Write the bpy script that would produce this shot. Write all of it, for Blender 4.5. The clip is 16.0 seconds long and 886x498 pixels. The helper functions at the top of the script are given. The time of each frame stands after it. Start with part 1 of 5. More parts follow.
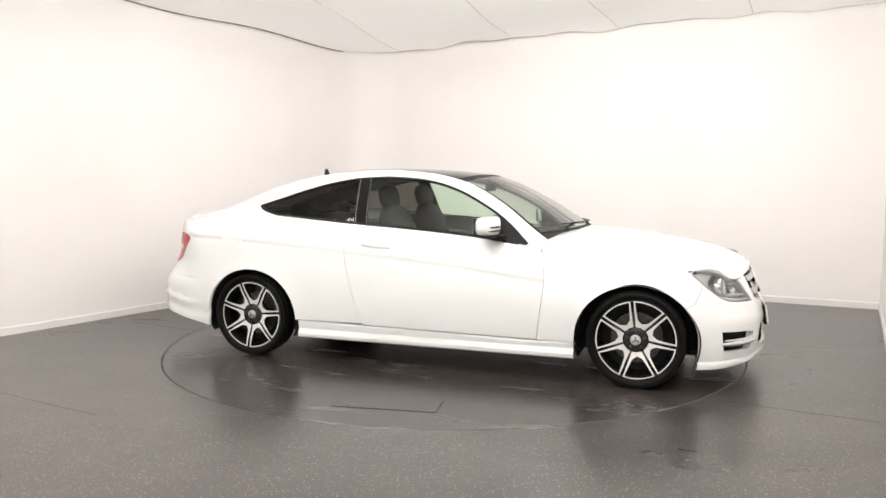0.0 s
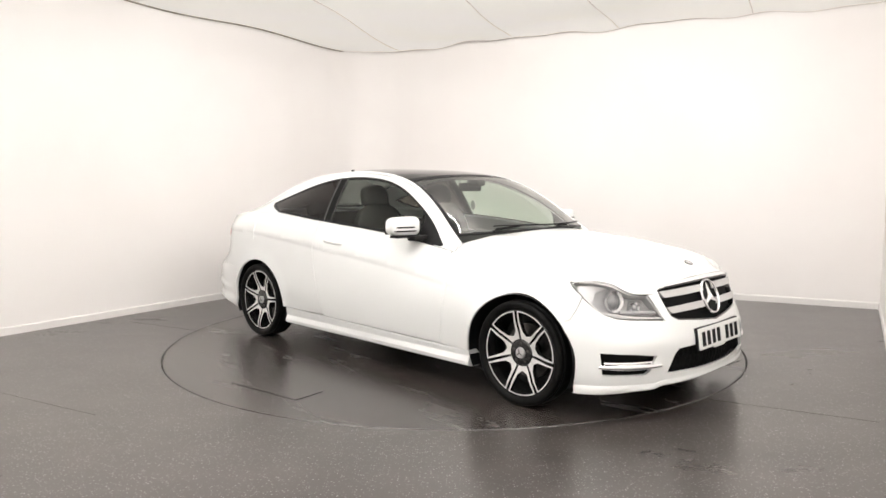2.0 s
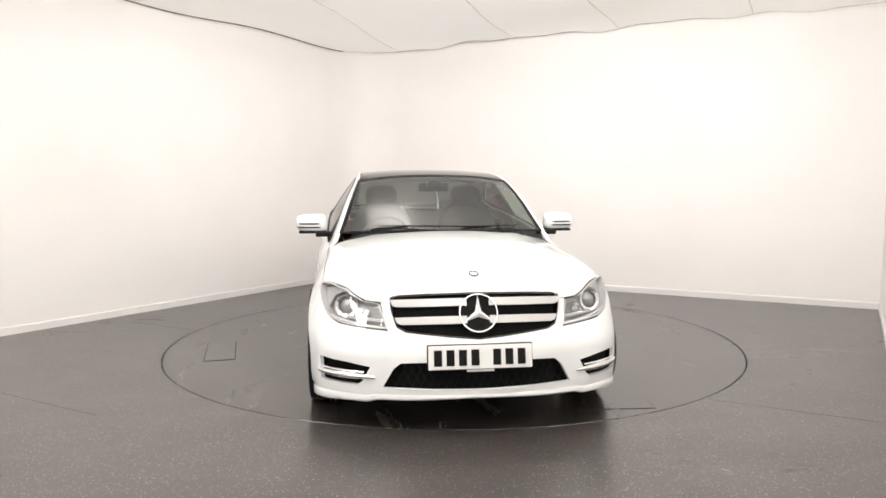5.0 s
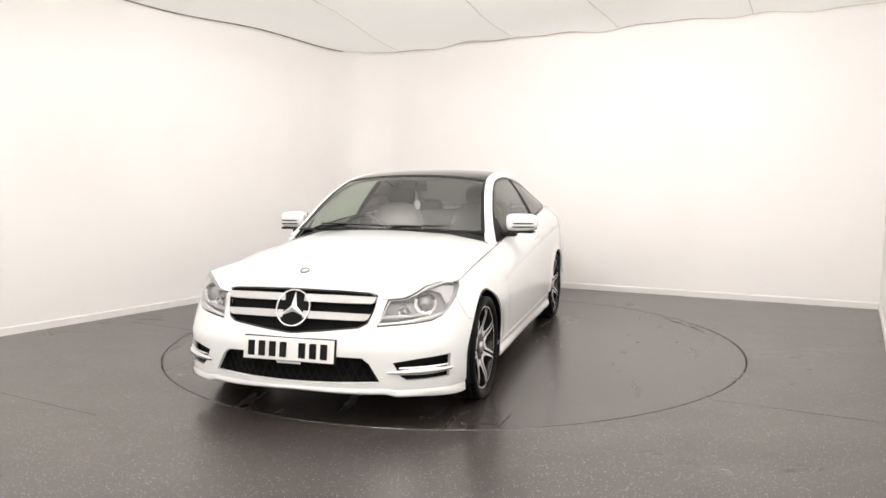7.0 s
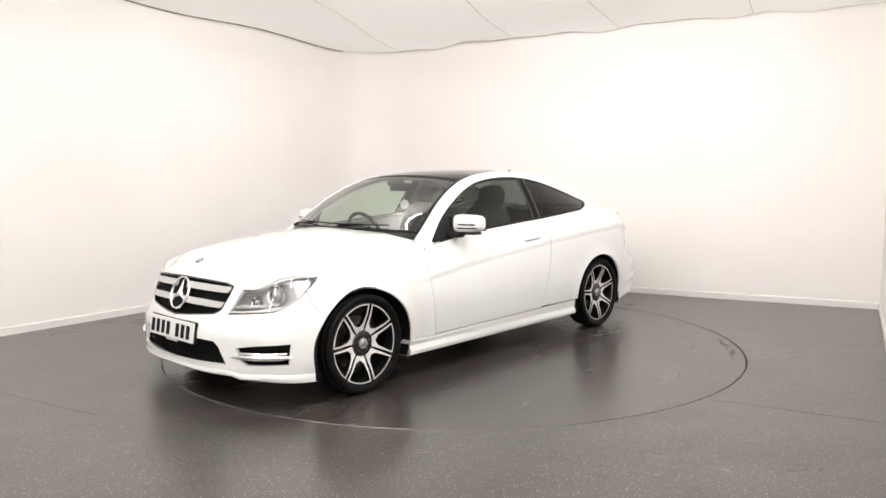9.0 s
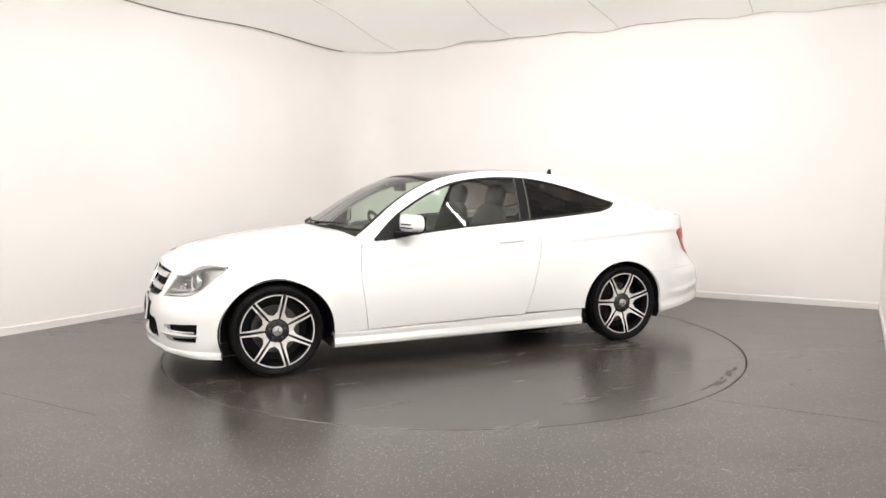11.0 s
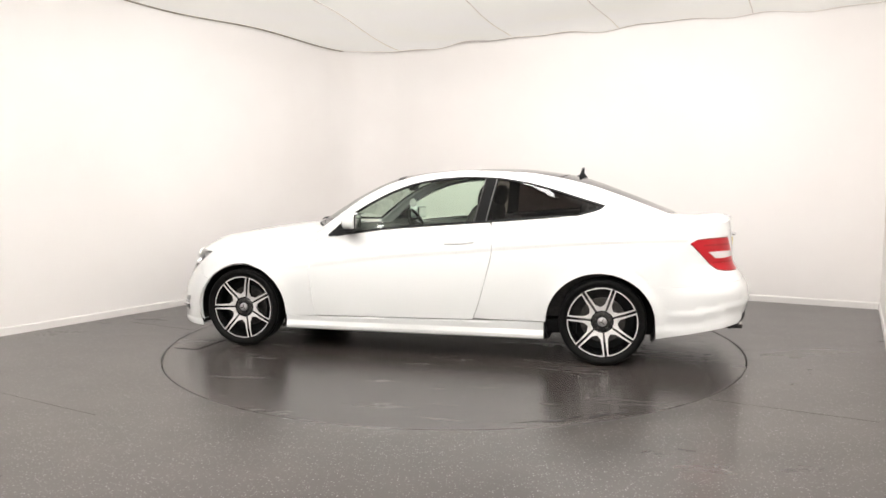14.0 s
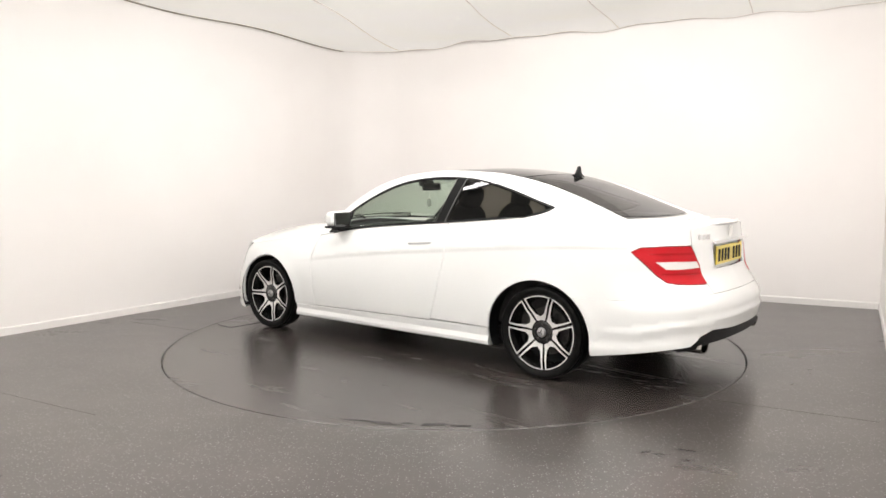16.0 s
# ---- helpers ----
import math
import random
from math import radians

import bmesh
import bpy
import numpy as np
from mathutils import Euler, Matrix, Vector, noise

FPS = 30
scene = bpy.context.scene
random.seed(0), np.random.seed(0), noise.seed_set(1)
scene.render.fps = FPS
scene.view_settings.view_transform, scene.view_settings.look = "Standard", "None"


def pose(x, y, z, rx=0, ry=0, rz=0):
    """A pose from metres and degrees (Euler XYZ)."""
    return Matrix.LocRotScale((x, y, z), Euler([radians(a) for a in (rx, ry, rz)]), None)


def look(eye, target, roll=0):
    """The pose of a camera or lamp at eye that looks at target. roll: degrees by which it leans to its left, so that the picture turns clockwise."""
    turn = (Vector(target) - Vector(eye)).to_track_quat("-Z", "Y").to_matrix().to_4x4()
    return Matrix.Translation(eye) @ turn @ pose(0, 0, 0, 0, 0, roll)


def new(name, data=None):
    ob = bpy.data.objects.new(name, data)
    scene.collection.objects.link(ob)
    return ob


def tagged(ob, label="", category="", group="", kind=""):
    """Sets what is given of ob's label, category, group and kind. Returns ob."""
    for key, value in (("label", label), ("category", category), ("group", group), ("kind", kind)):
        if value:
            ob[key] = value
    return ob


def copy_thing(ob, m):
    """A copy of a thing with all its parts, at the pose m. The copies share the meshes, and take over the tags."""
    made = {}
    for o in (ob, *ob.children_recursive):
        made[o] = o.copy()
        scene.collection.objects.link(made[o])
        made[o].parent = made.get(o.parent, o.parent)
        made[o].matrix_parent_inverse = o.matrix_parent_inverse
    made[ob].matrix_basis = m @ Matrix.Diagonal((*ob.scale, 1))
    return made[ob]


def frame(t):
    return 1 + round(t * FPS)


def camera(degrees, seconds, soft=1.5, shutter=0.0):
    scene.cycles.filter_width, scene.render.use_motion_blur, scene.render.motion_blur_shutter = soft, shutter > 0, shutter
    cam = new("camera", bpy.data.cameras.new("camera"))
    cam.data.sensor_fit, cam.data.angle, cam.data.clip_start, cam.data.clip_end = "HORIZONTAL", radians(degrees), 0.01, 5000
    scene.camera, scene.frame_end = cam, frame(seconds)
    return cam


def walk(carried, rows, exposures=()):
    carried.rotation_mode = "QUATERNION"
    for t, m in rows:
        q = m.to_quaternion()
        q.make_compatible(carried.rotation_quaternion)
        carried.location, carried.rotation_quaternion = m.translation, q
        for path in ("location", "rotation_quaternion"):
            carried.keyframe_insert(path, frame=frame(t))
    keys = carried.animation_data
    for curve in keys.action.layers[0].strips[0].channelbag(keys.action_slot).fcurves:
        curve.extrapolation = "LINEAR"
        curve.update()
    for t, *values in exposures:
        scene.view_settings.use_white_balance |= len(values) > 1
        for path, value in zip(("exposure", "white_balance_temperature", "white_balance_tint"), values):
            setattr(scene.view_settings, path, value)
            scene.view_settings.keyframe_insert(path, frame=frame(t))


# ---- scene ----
# camera: fixed on its stand beside the booth's side wall
EYE_D, EYE_H, YAW, PITCH, ROLL = 5.83775, 1.26368, 0.753, -5.168, -0.161
cam = camera(63.48, 16.0, soft=1.6)
CAM_POSE = pose(0, -EYE_D, EYE_H, 90 + PITCH, 0, YAW) @ pose(0, 0, 0, 0, 0, ROLL)
walk(cam, [(0, CAM_POSE), (16, CAM_POSE)], exposures=[(0, 0.0), (16, 0.0)])

# ---------------------------------------------------------------- world and lamps
world = bpy.data.worlds.new("world")
world.use_nodes = True
world.node_tree.nodes["Background"].inputs[0].default_value = (0.9, 0.95, 1.0, 1)
world.node_tree.nodes["Background"].inputs[1].default_value = 0.3
scene.world = world

U = Vector((math.cos(radians(61)), math.sin(radians(61)), 0))     # along the side walls, away from the camera
V = Vector((math.cos(radians(-28)), math.sin(radians(-28)), 0))   # along the back wall
CEIL = 3.03
LAMPS = [(-2.0, 1.0), (-1.6, 2.4), (-2.6, -0.9), (-3.1, 0.3), (-3.2, 2.0), (-3.9, -1.0), (-4.3, 0.8), (-4.6, 2.3), (-5.2, -0.5)]
LAMP_Z = 2.72
GLOW = 37.5                                        # how bright the tubes are
WALL_FILLS = [(-0.75, -0.6, -1.9, 34), (-0.55, 0.6, 0.5, 27), (-0.7, 1.8, 2.5, 36)]   # added back wall fill: place, aim along the wall, watts
CLOTH_FILL_GLOW = 0.30                                # glow added to the cloth ceiling to lift and even the light


def ceiling_place(a, b, z):
    p = U * a + V * b
    return (p.x, p.y, z)



def wall_fill_pose(a, b, aim):
    eye = Vector(ceiling_place(a, b, 2.80))
    at = CORNER_M + V * aim
    return look(eye, (at.x, at.y, 1.35))


CORNER_M = U * 3.14
# fill lamps added out of view to brighten the back wall
for a, b, aim, watts in WALL_FILLS:
    lamp = bpy.data.lights.new("wall_fill_lamp", "AREA")
    lamp.shape, lamp.size, lamp.size_y = "RECTANGLE", 0.9, 0.16
    lamp.energy, lamp.color = watts, (1.0, 0.97, 0.945)
    new("wall_fill_lamp", lamp).matrix_world = wall_fill_pose(a, b, aim) @ pose(0, 0, -0.02)


# ---------------------------------------------------------------- materials
def mat(name, color, rough=0.5, metal=0.0, coat=0.0, **more):
    m = bpy.data.materials.new(name)
    m.use_nodes = True
    b = m.node_tree.nodes["Principled BSDF"]
    b.inputs["Base Color"].default_value = (*color, 1)
    b.inputs["Roughness"].default_value = rough
    b.inputs["Metallic"].default_value = metal
    b.inputs["Coat Weight"].default_value = coat
    b.inputs["Coat Roughness"].default_value = 0.04
    for key, value in more.items():
        b.inputs[key.replace("_", " ")].default_value = value
    return m


def mottle(m, scale, low, high, detail=4.0, rough=None, bump=0.0, bump_scale=None, stretch=(1, 1, 1), second=None):
    """Noise between two colours, and if wanted noise in the roughness and the relief."""
    nt = m.node_tree
    b = nt.nodes["Principled BSDF"]
    tc = nt.nodes.new("ShaderNodeTexCoord")
    mp = nt.nodes.new("ShaderNodeMapping")
    mp.inputs["Scale"].default_value = stretch
    nt.links.new(tc.outputs["Object"], mp.inputs[0])

    def noise_tex(sc, det):
        n = nt.nodes.new("ShaderNodeTexNoise")
        n.inputs["Scale"].default_value, n.inputs["Detail"].default_value = sc, det
        nt.links.new(mp.outputs[0], n.inputs["Vector"])
        return n

    n = noise_tex(scale, detail)
    r = nt.nodes.new("ShaderNodeValToRGB")
    r.color_ramp.elements[0].position, r.color_ramp.elements[1].position = 0.3, 0.72
    r.color_ramp.elements[0].color, r.color_ramp.elements[1].color = (*low, 1), (*high, 1)
    nt.links.new(n.outputs["Fac"], r.inputs[0])
    out = r.outputs[0]
    if second:
        sc, lo, hi, colour = second
        n2 = nt.nodes.new("ShaderNodeTexVoronoi")
        n2.inputs["Scale"].default_value = sc
        nt.links.new(tc.outputs["Object"], n2.inputs["Vector"])
        r2 = nt.nodes.new("ShaderNodeMapRange")
        r2.inputs[1].default_value, r2.inputs[2].default_value = hi, lo
        nt.links.new(n2.outputs["Distance"], r2.inputs[0])
        sep = nt.nodes.new("ShaderNodeSeparateColor")
        nt.links.new(n2.outputs["Color"], sep.inputs[0])
        pw = nt.nodes.new("ShaderNodeMath")
        pw.operation = "POWER"
        pw.inputs[1].default_value = 2.5
        nt.links.new(sep.outputs[0], pw.inputs[0])
        nt.links.new(pw.outputs[0], r2.inputs[4])
        mx = nt.nodes.new("ShaderNodeMix")
        mx.data_type = "RGBA"
        nt.links.new(r2.outputs[0], mx.inputs[0])
        nt.links.new(out, mx.inputs[6])
        mx.inputs[7].default_value = (*colour, 1)
        out = mx.outputs[2]
    nt.links.new(out, b.inputs["Base Color"])
    if rough:
        rr = nt.nodes.new("ShaderNodeMapRange")
        rr.inputs[1].default_value, rr.inputs[2].default_value = 0.3, 0.7
        rr.inputs[3].default_value, rr.inputs[4].default_value = rough
        n3 = noise_tex(scale * 0.6, 3.0)
        nt.links.new(n3.outputs["Fac"], rr.inputs[0])
        nt.links.new(rr.outputs[0], b.inputs["Roughness"])
    if bump:
        bp = nt.nodes.new("ShaderNodeBump")
        bp.inputs["Strength"].default_value, bp.inputs["Distance"].default_value = bump, 0.004
        n4 = noise_tex(bump_scale or scale * 3, 3.0)
        nt.links.new(n4.outputs["Fac"], bp.inputs["Height"])
        nt.links.new(bp.outputs[0], b.inputs["Normal"])
    return m


def wear(m, scale, turn, lo, hi, colour, most, rougher):
    """Long drifting marks over a surface: another colour and another gloss where a stretched noise is high."""
    nt = m.node_tree
    b = nt.nodes["Principled BSDF"]
    tc = nt.nodes.new("ShaderNodeTexCoord")
    mp = nt.nodes.new("ShaderNodeMapping")
    mp.inputs["Scale"].default_value = (scale[0], scale[1], 1)
    mp.inputs["Rotation"].default_value = (0, 0, radians(turn))
    nt.links.new(tc.outputs["Object"], mp.inputs[0])
    n = nt.nodes.new("ShaderNodeTexNoise")
    n.inputs["Scale"].default_value, n.inputs["Detail"].default_value, n.inputs["Roughness"].default_value = 1.0, 8.0, 0.68
    n.inputs["Distortion"].default_value = 0.6
    nt.links.new(mp.outputs[0], n.inputs["Vector"])
    r = nt.nodes.new("ShaderNodeMapRange")
    r.inputs[1].default_value, r.inputs[2].default_value, r.inputs[4].default_value = lo, hi, most
    nt.links.new(n.outputs["Fac"], r.inputs[0])
    mx = nt.nodes.new("ShaderNodeMix")
    mx.data_type = "RGBA"
    nt.links.new(r.outputs[0], mx.inputs[0])
    nt.links.new(b.inputs["Base Color"].links[0].from_socket, mx.inputs[6])
    mx.inputs[7].default_value = (*colour, 1)
    nt.links.new(mx.outputs[2], b.inputs["Base Color"])
    ad = nt.nodes.new("ShaderNodeMath")
    ad.operation = "MULTIPLY_ADD"
    nt.links.new(r.outputs[0], ad.inputs[0])
    ad.inputs[1].default_value, ad.inputs[2].default_value = rougher / most, b.inputs["Roughness"].default_value
    if b.inputs["Roughness"].links:
        nt.links.new(b.inputs["Roughness"].links[0].from_socket, ad.inputs[2])
    nt.links.new(ad.outputs[0], b.inputs["Roughness"])


def tinted_glass(name, tint, base=0.05):
    """Car glass: a tinted see-through sheet whose sharp gloss grows towards grazing view, alike from both sides."""
    m = bpy.data.materials.new(name)
    m.use_nodes = True
    nt = m.node_tree
    nt.nodes.clear()
    o = nt.nodes.new("ShaderNodeOutputMaterial")
    tr = nt.nodes.new("ShaderNodeBsdfTransparent")
    tr.inputs[0].default_value = (*tint, 1)
    gl = nt.nodes.new("ShaderNodeBsdfGlossy")
    gl.inputs["Roughness"].default_value = 0.01
    lw = nt.nodes.new("ShaderNodeLayerWeight")
    lw.inputs[0].default_value = 0.5
    pw = nt.nodes.new("ShaderNodeMath")
    pw.operation = "POWER"
    pw.inputs[1].default_value = 4.6
    nt.links.new(lw.outputs["Facing"], pw.inputs[0])
    ml = nt.nodes.new("ShaderNodeMath")
    ml.operation = "MULTIPLY_ADD"
    ml.inputs[1].default_value, ml.inputs[2].default_value = 1 - base, base
    nt.links.new(pw.outputs[0], ml.inputs[0])
    mx = nt.nodes.new("ShaderNodeMixShader")
    nt.links.new(ml.outputs[0], mx.inputs[0])
    nt.links.new(tr.outputs[0], mx.inputs[1])
    nt.links.new(gl.outputs[0], mx.inputs[2])
    nt.links.new(mx.outputs[0], o.inputs[0])
    return m


M_WALL = mottle(mat("white_wall_paint", (0.85, 0.83, 0.8), 0.6), 1.1, (0.84, 0.81, 0.788), (0.87, 0.845, 0.826), bump=0.08, bump_scale=60)
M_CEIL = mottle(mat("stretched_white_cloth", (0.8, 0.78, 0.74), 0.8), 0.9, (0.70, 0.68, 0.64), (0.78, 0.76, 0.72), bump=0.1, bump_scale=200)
# added fill: the cloth itself emits, there is no lamp above it
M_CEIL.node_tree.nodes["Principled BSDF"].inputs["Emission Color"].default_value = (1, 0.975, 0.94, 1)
M_CEIL.node_tree.nodes["Principled BSDF"].inputs["Emission Strength"].default_value = CLOTH_FILL_GLOW
M_SEAM = mat("cloth_seam", (0.70, 0.67, 0.63), 0.85)
M_CORD_SHADOW = mottle(mat("brown_cord_and_shadow", (0.3, 0.27, 0.24), 0.85), 6, (0.18, 0.15, 0.12), (0.42, 0.38, 0.33))
M_TRIM = mottle(mat("white_trim_paint", (0.8, 0.78, 0.76), 0.4), 2.0, (0.74, 0.72, 0.70), (0.82, 0.80, 0.78))
M_FLOOR = mottle(mat("dark_vinyl_floor", (0.04, 0.036, 0.034), 0.3, Specular_IOR_Level=1.0), 2.2, (0.031, 0.025, 0.0225), (0.056, 0.047, 0.043), detail=3.0,
                 rough=(0.275, 0.295), bump=0.02, bump_scale=160, stretch=(1.0, 1.7, 1.0), second=(85, 0.16, 0.36, (0.44, 0.43, 0.425)))
wear(M_FLOOR, (1.1, 3.2), -30, 0.55, 0.78, (0.075, 0.066, 0.063), 0.40, 0.05)
wear(M_FLOOR, (0.5, 1.1), 20, 0.50, 0.80, (0.024, 0.020, 0.018), 0.5, -0.02)
M_TABLE = mottle(mat("dark_turntable_vinyl", (0.04, 0.036, 0.034), 0.27, Specular_IOR_Level=1.0), 1.1, (0.033, 0.027, 0.0245), (0.050, 0.042, 0.038), detail=2.0,
                 second=(75, 0.14, 0.28, (0.16, 0.153, 0.148)))
wear(M_TABLE, (0.9, 4.5), 12, 0.50, 0.82, (0.070, 0.062, 0.059), 0.34, 0.012)
wear(M_TABLE, (1.1, 1.9), 75, 0.50, 0.85, (0.024, 0.0205, 0.019), 0.35, -0.004)
M_JOINT = mat("vinyl_weld", (0.055, 0.048, 0.045), 0.42)
M_GROOVE = mat("dark_rubber_gap", (0.012, 0.012, 0.012), 0.8)
M_SCUFF = mottle(mat("pale_scuff", (0.2, 0.2, 0.2), 0.5), 25, (0.10, 0.095, 0.091), (0.34, 0.33, 0.325))
M_WET = mottle(mat("dark_damp_mark", (0.015, 0.014, 0.013), 0.40, Specular_IOR_Level=0.55), 30, (0.014, 0.0125, 0.0115), (0.032, 0.028, 0.027))
M_LAMP = mat("lamp_diffuser", (0.9, 0.9, 0.88), 0.4)
M_LAMP.node_tree.nodes["Principled BSDF"].inputs["Emission Color"].default_value = (1, 0.97, 0.945, 1)
M_LAMP.node_tree.nodes["Principled BSDF"].inputs["Emission Strength"].default_value = GLOW
M_LAMPBOX = mat("lamp_casing", (0.7, 0.7, 0.7), 0.4)
M_PAINT = mottle(mat("white_car_paint", (0.8, 0.81, 0.8), 0.35, coat=1.0), 0.8, (0.775, 0.79, 0.785), (0.805, 0.82, 0.815))
M_BLACK = mat("black_gloss_trim", (0.012, 0.012, 0.013), 0.12, coat=0.5)
# recess shade put into the colour of black plastic; window posts use it too
M_VOID = mat("unlit_black_plastic", (0.006, 0.006, 0.006), 0.8, Specular_IOR_Level=0.15)
M_REFLECT = mat("satin_reflector", (0.55, 0.55, 0.56), 0.35, metal=0.8)
M_BLACKP = mottle(mat("black_plastic", (0.012, 0.012, 0.012), 0.5, Specular_IOR_Level=0.16), 60, (0.006, 0.006, 0.0065), (0.013, 0.013, 0.0135))
M_ROOF = mat("black_roof_glass", (0.010, 0.010, 0.010), 0.04, Specular_IOR_Level=0.3)
M_TYRE = mottle(mat("tyre_rubber", (0.008, 0.008, 0.008), 0.5, Specular_IOR_Level=0.10), 40, (0.004, 0.004, 0.004), (0.008, 0.008, 0.0078), rough=(0.4, 0.55))
M_ALLOY = mottle(mat("machined_alloy", (0.72, 0.71, 0.70), 0.38, metal=0.35), 80, (0.74, 0.73, 0.72), (0.82, 0.81, 0.80))
M_RIMBLACK = mat("black_rim_paint", (0.012, 0.012, 0.012), 0.25, coat=0.6)
M_CHROME = mat("chrome", (0.85, 0.85, 0.86), 0.08, metal=1.0)
M_PIPE = mottle(mat("darkened_tailpipe_steel", (0.4, 0.39, 0.38), 0.25, metal=1.0), 30, (0.22, 0.21, 0.205), (0.42, 0.41, 0.40))
M_SILVER = mat("silver_grille_paint", (0.56, 0.555, 0.55), 0.32, metal=0.3, coat=0.5)
M_STEEL = mottle(mat("brake_steel", (0.3, 0.29, 0.28), 0.4, metal=1.0), 50, (0.075, 0.07, 0.068), (0.13, 0.125, 0.12))
M_GLASS = tinted_glass("light_green_glass", (0.80, 0.90, 0.815), 0.035)
M_SCREEN = tinted_glass("windscreen_glass", (0.66, 0.72, 0.66), 0.13)
M_PRIVACY = tinted_glass("dark_privacy_glass", (0.13, 0.11, 0.10), 0.02)
M_REAR = tinted_glass("dark_rear_glass", (0.2, 0.2, 0.2))
M_LENS = tinted_glass("clear_lamp_cover", (0.9, 0.905, 0.91), 0.07)
M_RED = mat("red_lamp_lens", (0.46, 0.007, 0.014), 0.3, Specular_IOR_Level=0.25)
M_REDDARK = mat("dark_red_lamp_band", (0.34, 0.003, 0.007), 0.3, Specular_IOR_Level=0.25)
M_CLEAR = mat("clear_reversing_lens", (0.75, 0.73, 0.72), 0.15, coat=1.0)
M_SEAL_GLINT = mat("grey_seal_and_glint", (0.13, 0.126, 0.122), 0.5)
M_PLATE_W = mat("white_number_plate", (0.78, 0.78, 0.76), 0.35, coat=0.4)
M_PLATE_Y = mat("yellow_number_plate", (0.75, 0.58, 0.08), 0.35, coat=0.4)
M_INK = mat("black_plate_ink", (0.008, 0.008, 0.008), 0.7, Specular_IOR_Level=0.15)
M_SEAT = mottle(mat("black_seat_leather", (0.03, 0.028, 0.027), 0.6, Specular_IOR_Level=0.2), 30, (0.014, 0.013, 0.0125), (0.026, 0.024, 0.0225))
M_DASH = mottle(mat("dark_dashboard", (0.035, 0.034, 0.033), 0.7, Specular_IOR_Level=0.2), 40, (0.028, 0.027, 0.026), (0.045, 0.043, 0.042))
M_HEADLINER = mat("grey_headliner", (0.3, 0.29, 0.27), 0.9)
M_TAG = mat("white_card_tag", (0.8, 0.8, 0.78), 0.6)
M_LAMPHOUSE = mat("grey_lamp_housing", (0.42, 0.42, 0.425), 0.4, metal=0.3)
M_BEZEL = mat("dark_grey_lamp_bezel", (0.24, 0.24, 0.242), 0.35, metal=0.2)
M_PROJ = mat("projector_glass", (0.36, 0.365, 0.37), 0.34, metal=0.5)


# ---------------------------------------------------------------- mesh helpers
def mesh_ob(name, verts, faces, material, parent=None, label="", smooth=True, mats=None, face_mats=None):
    me = bpy.data.meshes.new(name)
    me.from_pydata([tuple(v) for v in verts], [], faces)
    for m in (mats or [material]):
        me.materials.append(m)
    if face_mats:
        me.polygons.foreach_set("material_index", face_mats)
    me.polygons.foreach_set("use_smooth", [smooth] * len(me.polygons))
    me.update()
    ob = new(name, me)
    if parent:
        ob.parent = parent
    if label:
        ob["label"] = label
    return ob


def part(name, bm, material, parent=None, label="", smooth=False, sharp=35):
    """One bmesh as one mesh object under a thing or a part."""
    bmesh.ops.recalc_face_normals(bm, faces=bm.faces)
    for f in bm.faces:
        f.smooth = smooth
    if smooth:
        for e in bm.edges:
            if len(e.link_faces) == 2 and e.calc_face_angle() > radians(sharp):
                e.smooth = False
    me = bpy.data.meshes.new(name)
    bm.to_mesh(me)
    bm.free()
    me.materials.append(material)
    ob = new(name, me)
    if parent:
        ob.parent = parent
    if label:
        ob["label"] = label
    return ob


def box_bm(size, at=(0, 0, 0), bevel=0.0, m=None, segments=2):
    bm = bmesh.new()
    bmesh.ops.create_cube(bm, size=1)
    bmesh.ops.scale(bm, vec=size, verts=bm.verts)
    if bevel:
        bmesh.ops.bevel(bm, geom=bm.edges[:], offset=bevel, segments=segments, affect="EDGES", profile=0.6)
    if m:
        bmesh.ops.transform(bm, matrix=m, verts=bm.verts)
    bmesh.ops.translate(bm, vec=at, verts=bm.verts)
    return bm


def lathe_bm(profile, n=64, axis="y", closed=False):
    """Turns (radius, offset) round an axis."""
    bm = bmesh.new()
    rings = []
    for r, h in profile:
        ring = []
        for i in range(n):
            a = 2 * math.pi * i / n
            c, s = r * math.cos(a), r * math.sin(a)
            ring.append(bm.verts.new((c, h, s) if axis == "y" else (c, s, h) if axis == "z" else (h, c, s)))
        rings.append(ring)
    pairs = list(zip(rings, rings[1:])) + ([(rings[-1], rings[0])] if closed else [])
    for p, q in pairs:
        for i in range(n):
            bm.faces.new((p[i], p[(i + 1) % n], q[(i + 1) % n], q[i]))
    if not closed:
        for ring in (rings[0], rings[-1]):
            if abs(profile[0 if ring is rings[0] else -1][0]) > 1e-6:
                bm.faces.new(ring)
    return bm


def tube_bm(points, radius, n=8, closed=False):
    bm = bmesh.new()
    pts = [Vector(p) for p in points]
    rings = []
    for i, p in enumerate(pts):
        a = pts[(i - 1) % len(pts)] if (closed or i) else p
        b = pts[(i + 1) % len(pts)] if (closed or i < len(pts) - 1) else p
        d = (b - a).normalized()
        side = d.cross(Vector((0, 0, 1)))
        side = side.normalized() if side.length > 1e-3 else Vector((0, 1, 0))
        up = side.cross(d).normalized()
        r = radius[i] if isinstance(radius, (list, tuple)) else radius
        rings.append([bm.verts.new(p + r * (math.cos(2 * math.pi * k / n) * side + math.sin(2 * math.pi * k / n) * up)) for k in range(n)])
    pairs = list(zip(rings, rings[1:])) + ([(rings[-1], rings[0])] if closed else [])
    for p, q in pairs:
        for k in range(n):
            bm.faces.new((p[k], p[(k + 1) % n], q[(k + 1) % n], q[k]))
    if not closed:
        bm.faces.new(rings[0])
        bm.faces.new(rings[-1])
    return bm


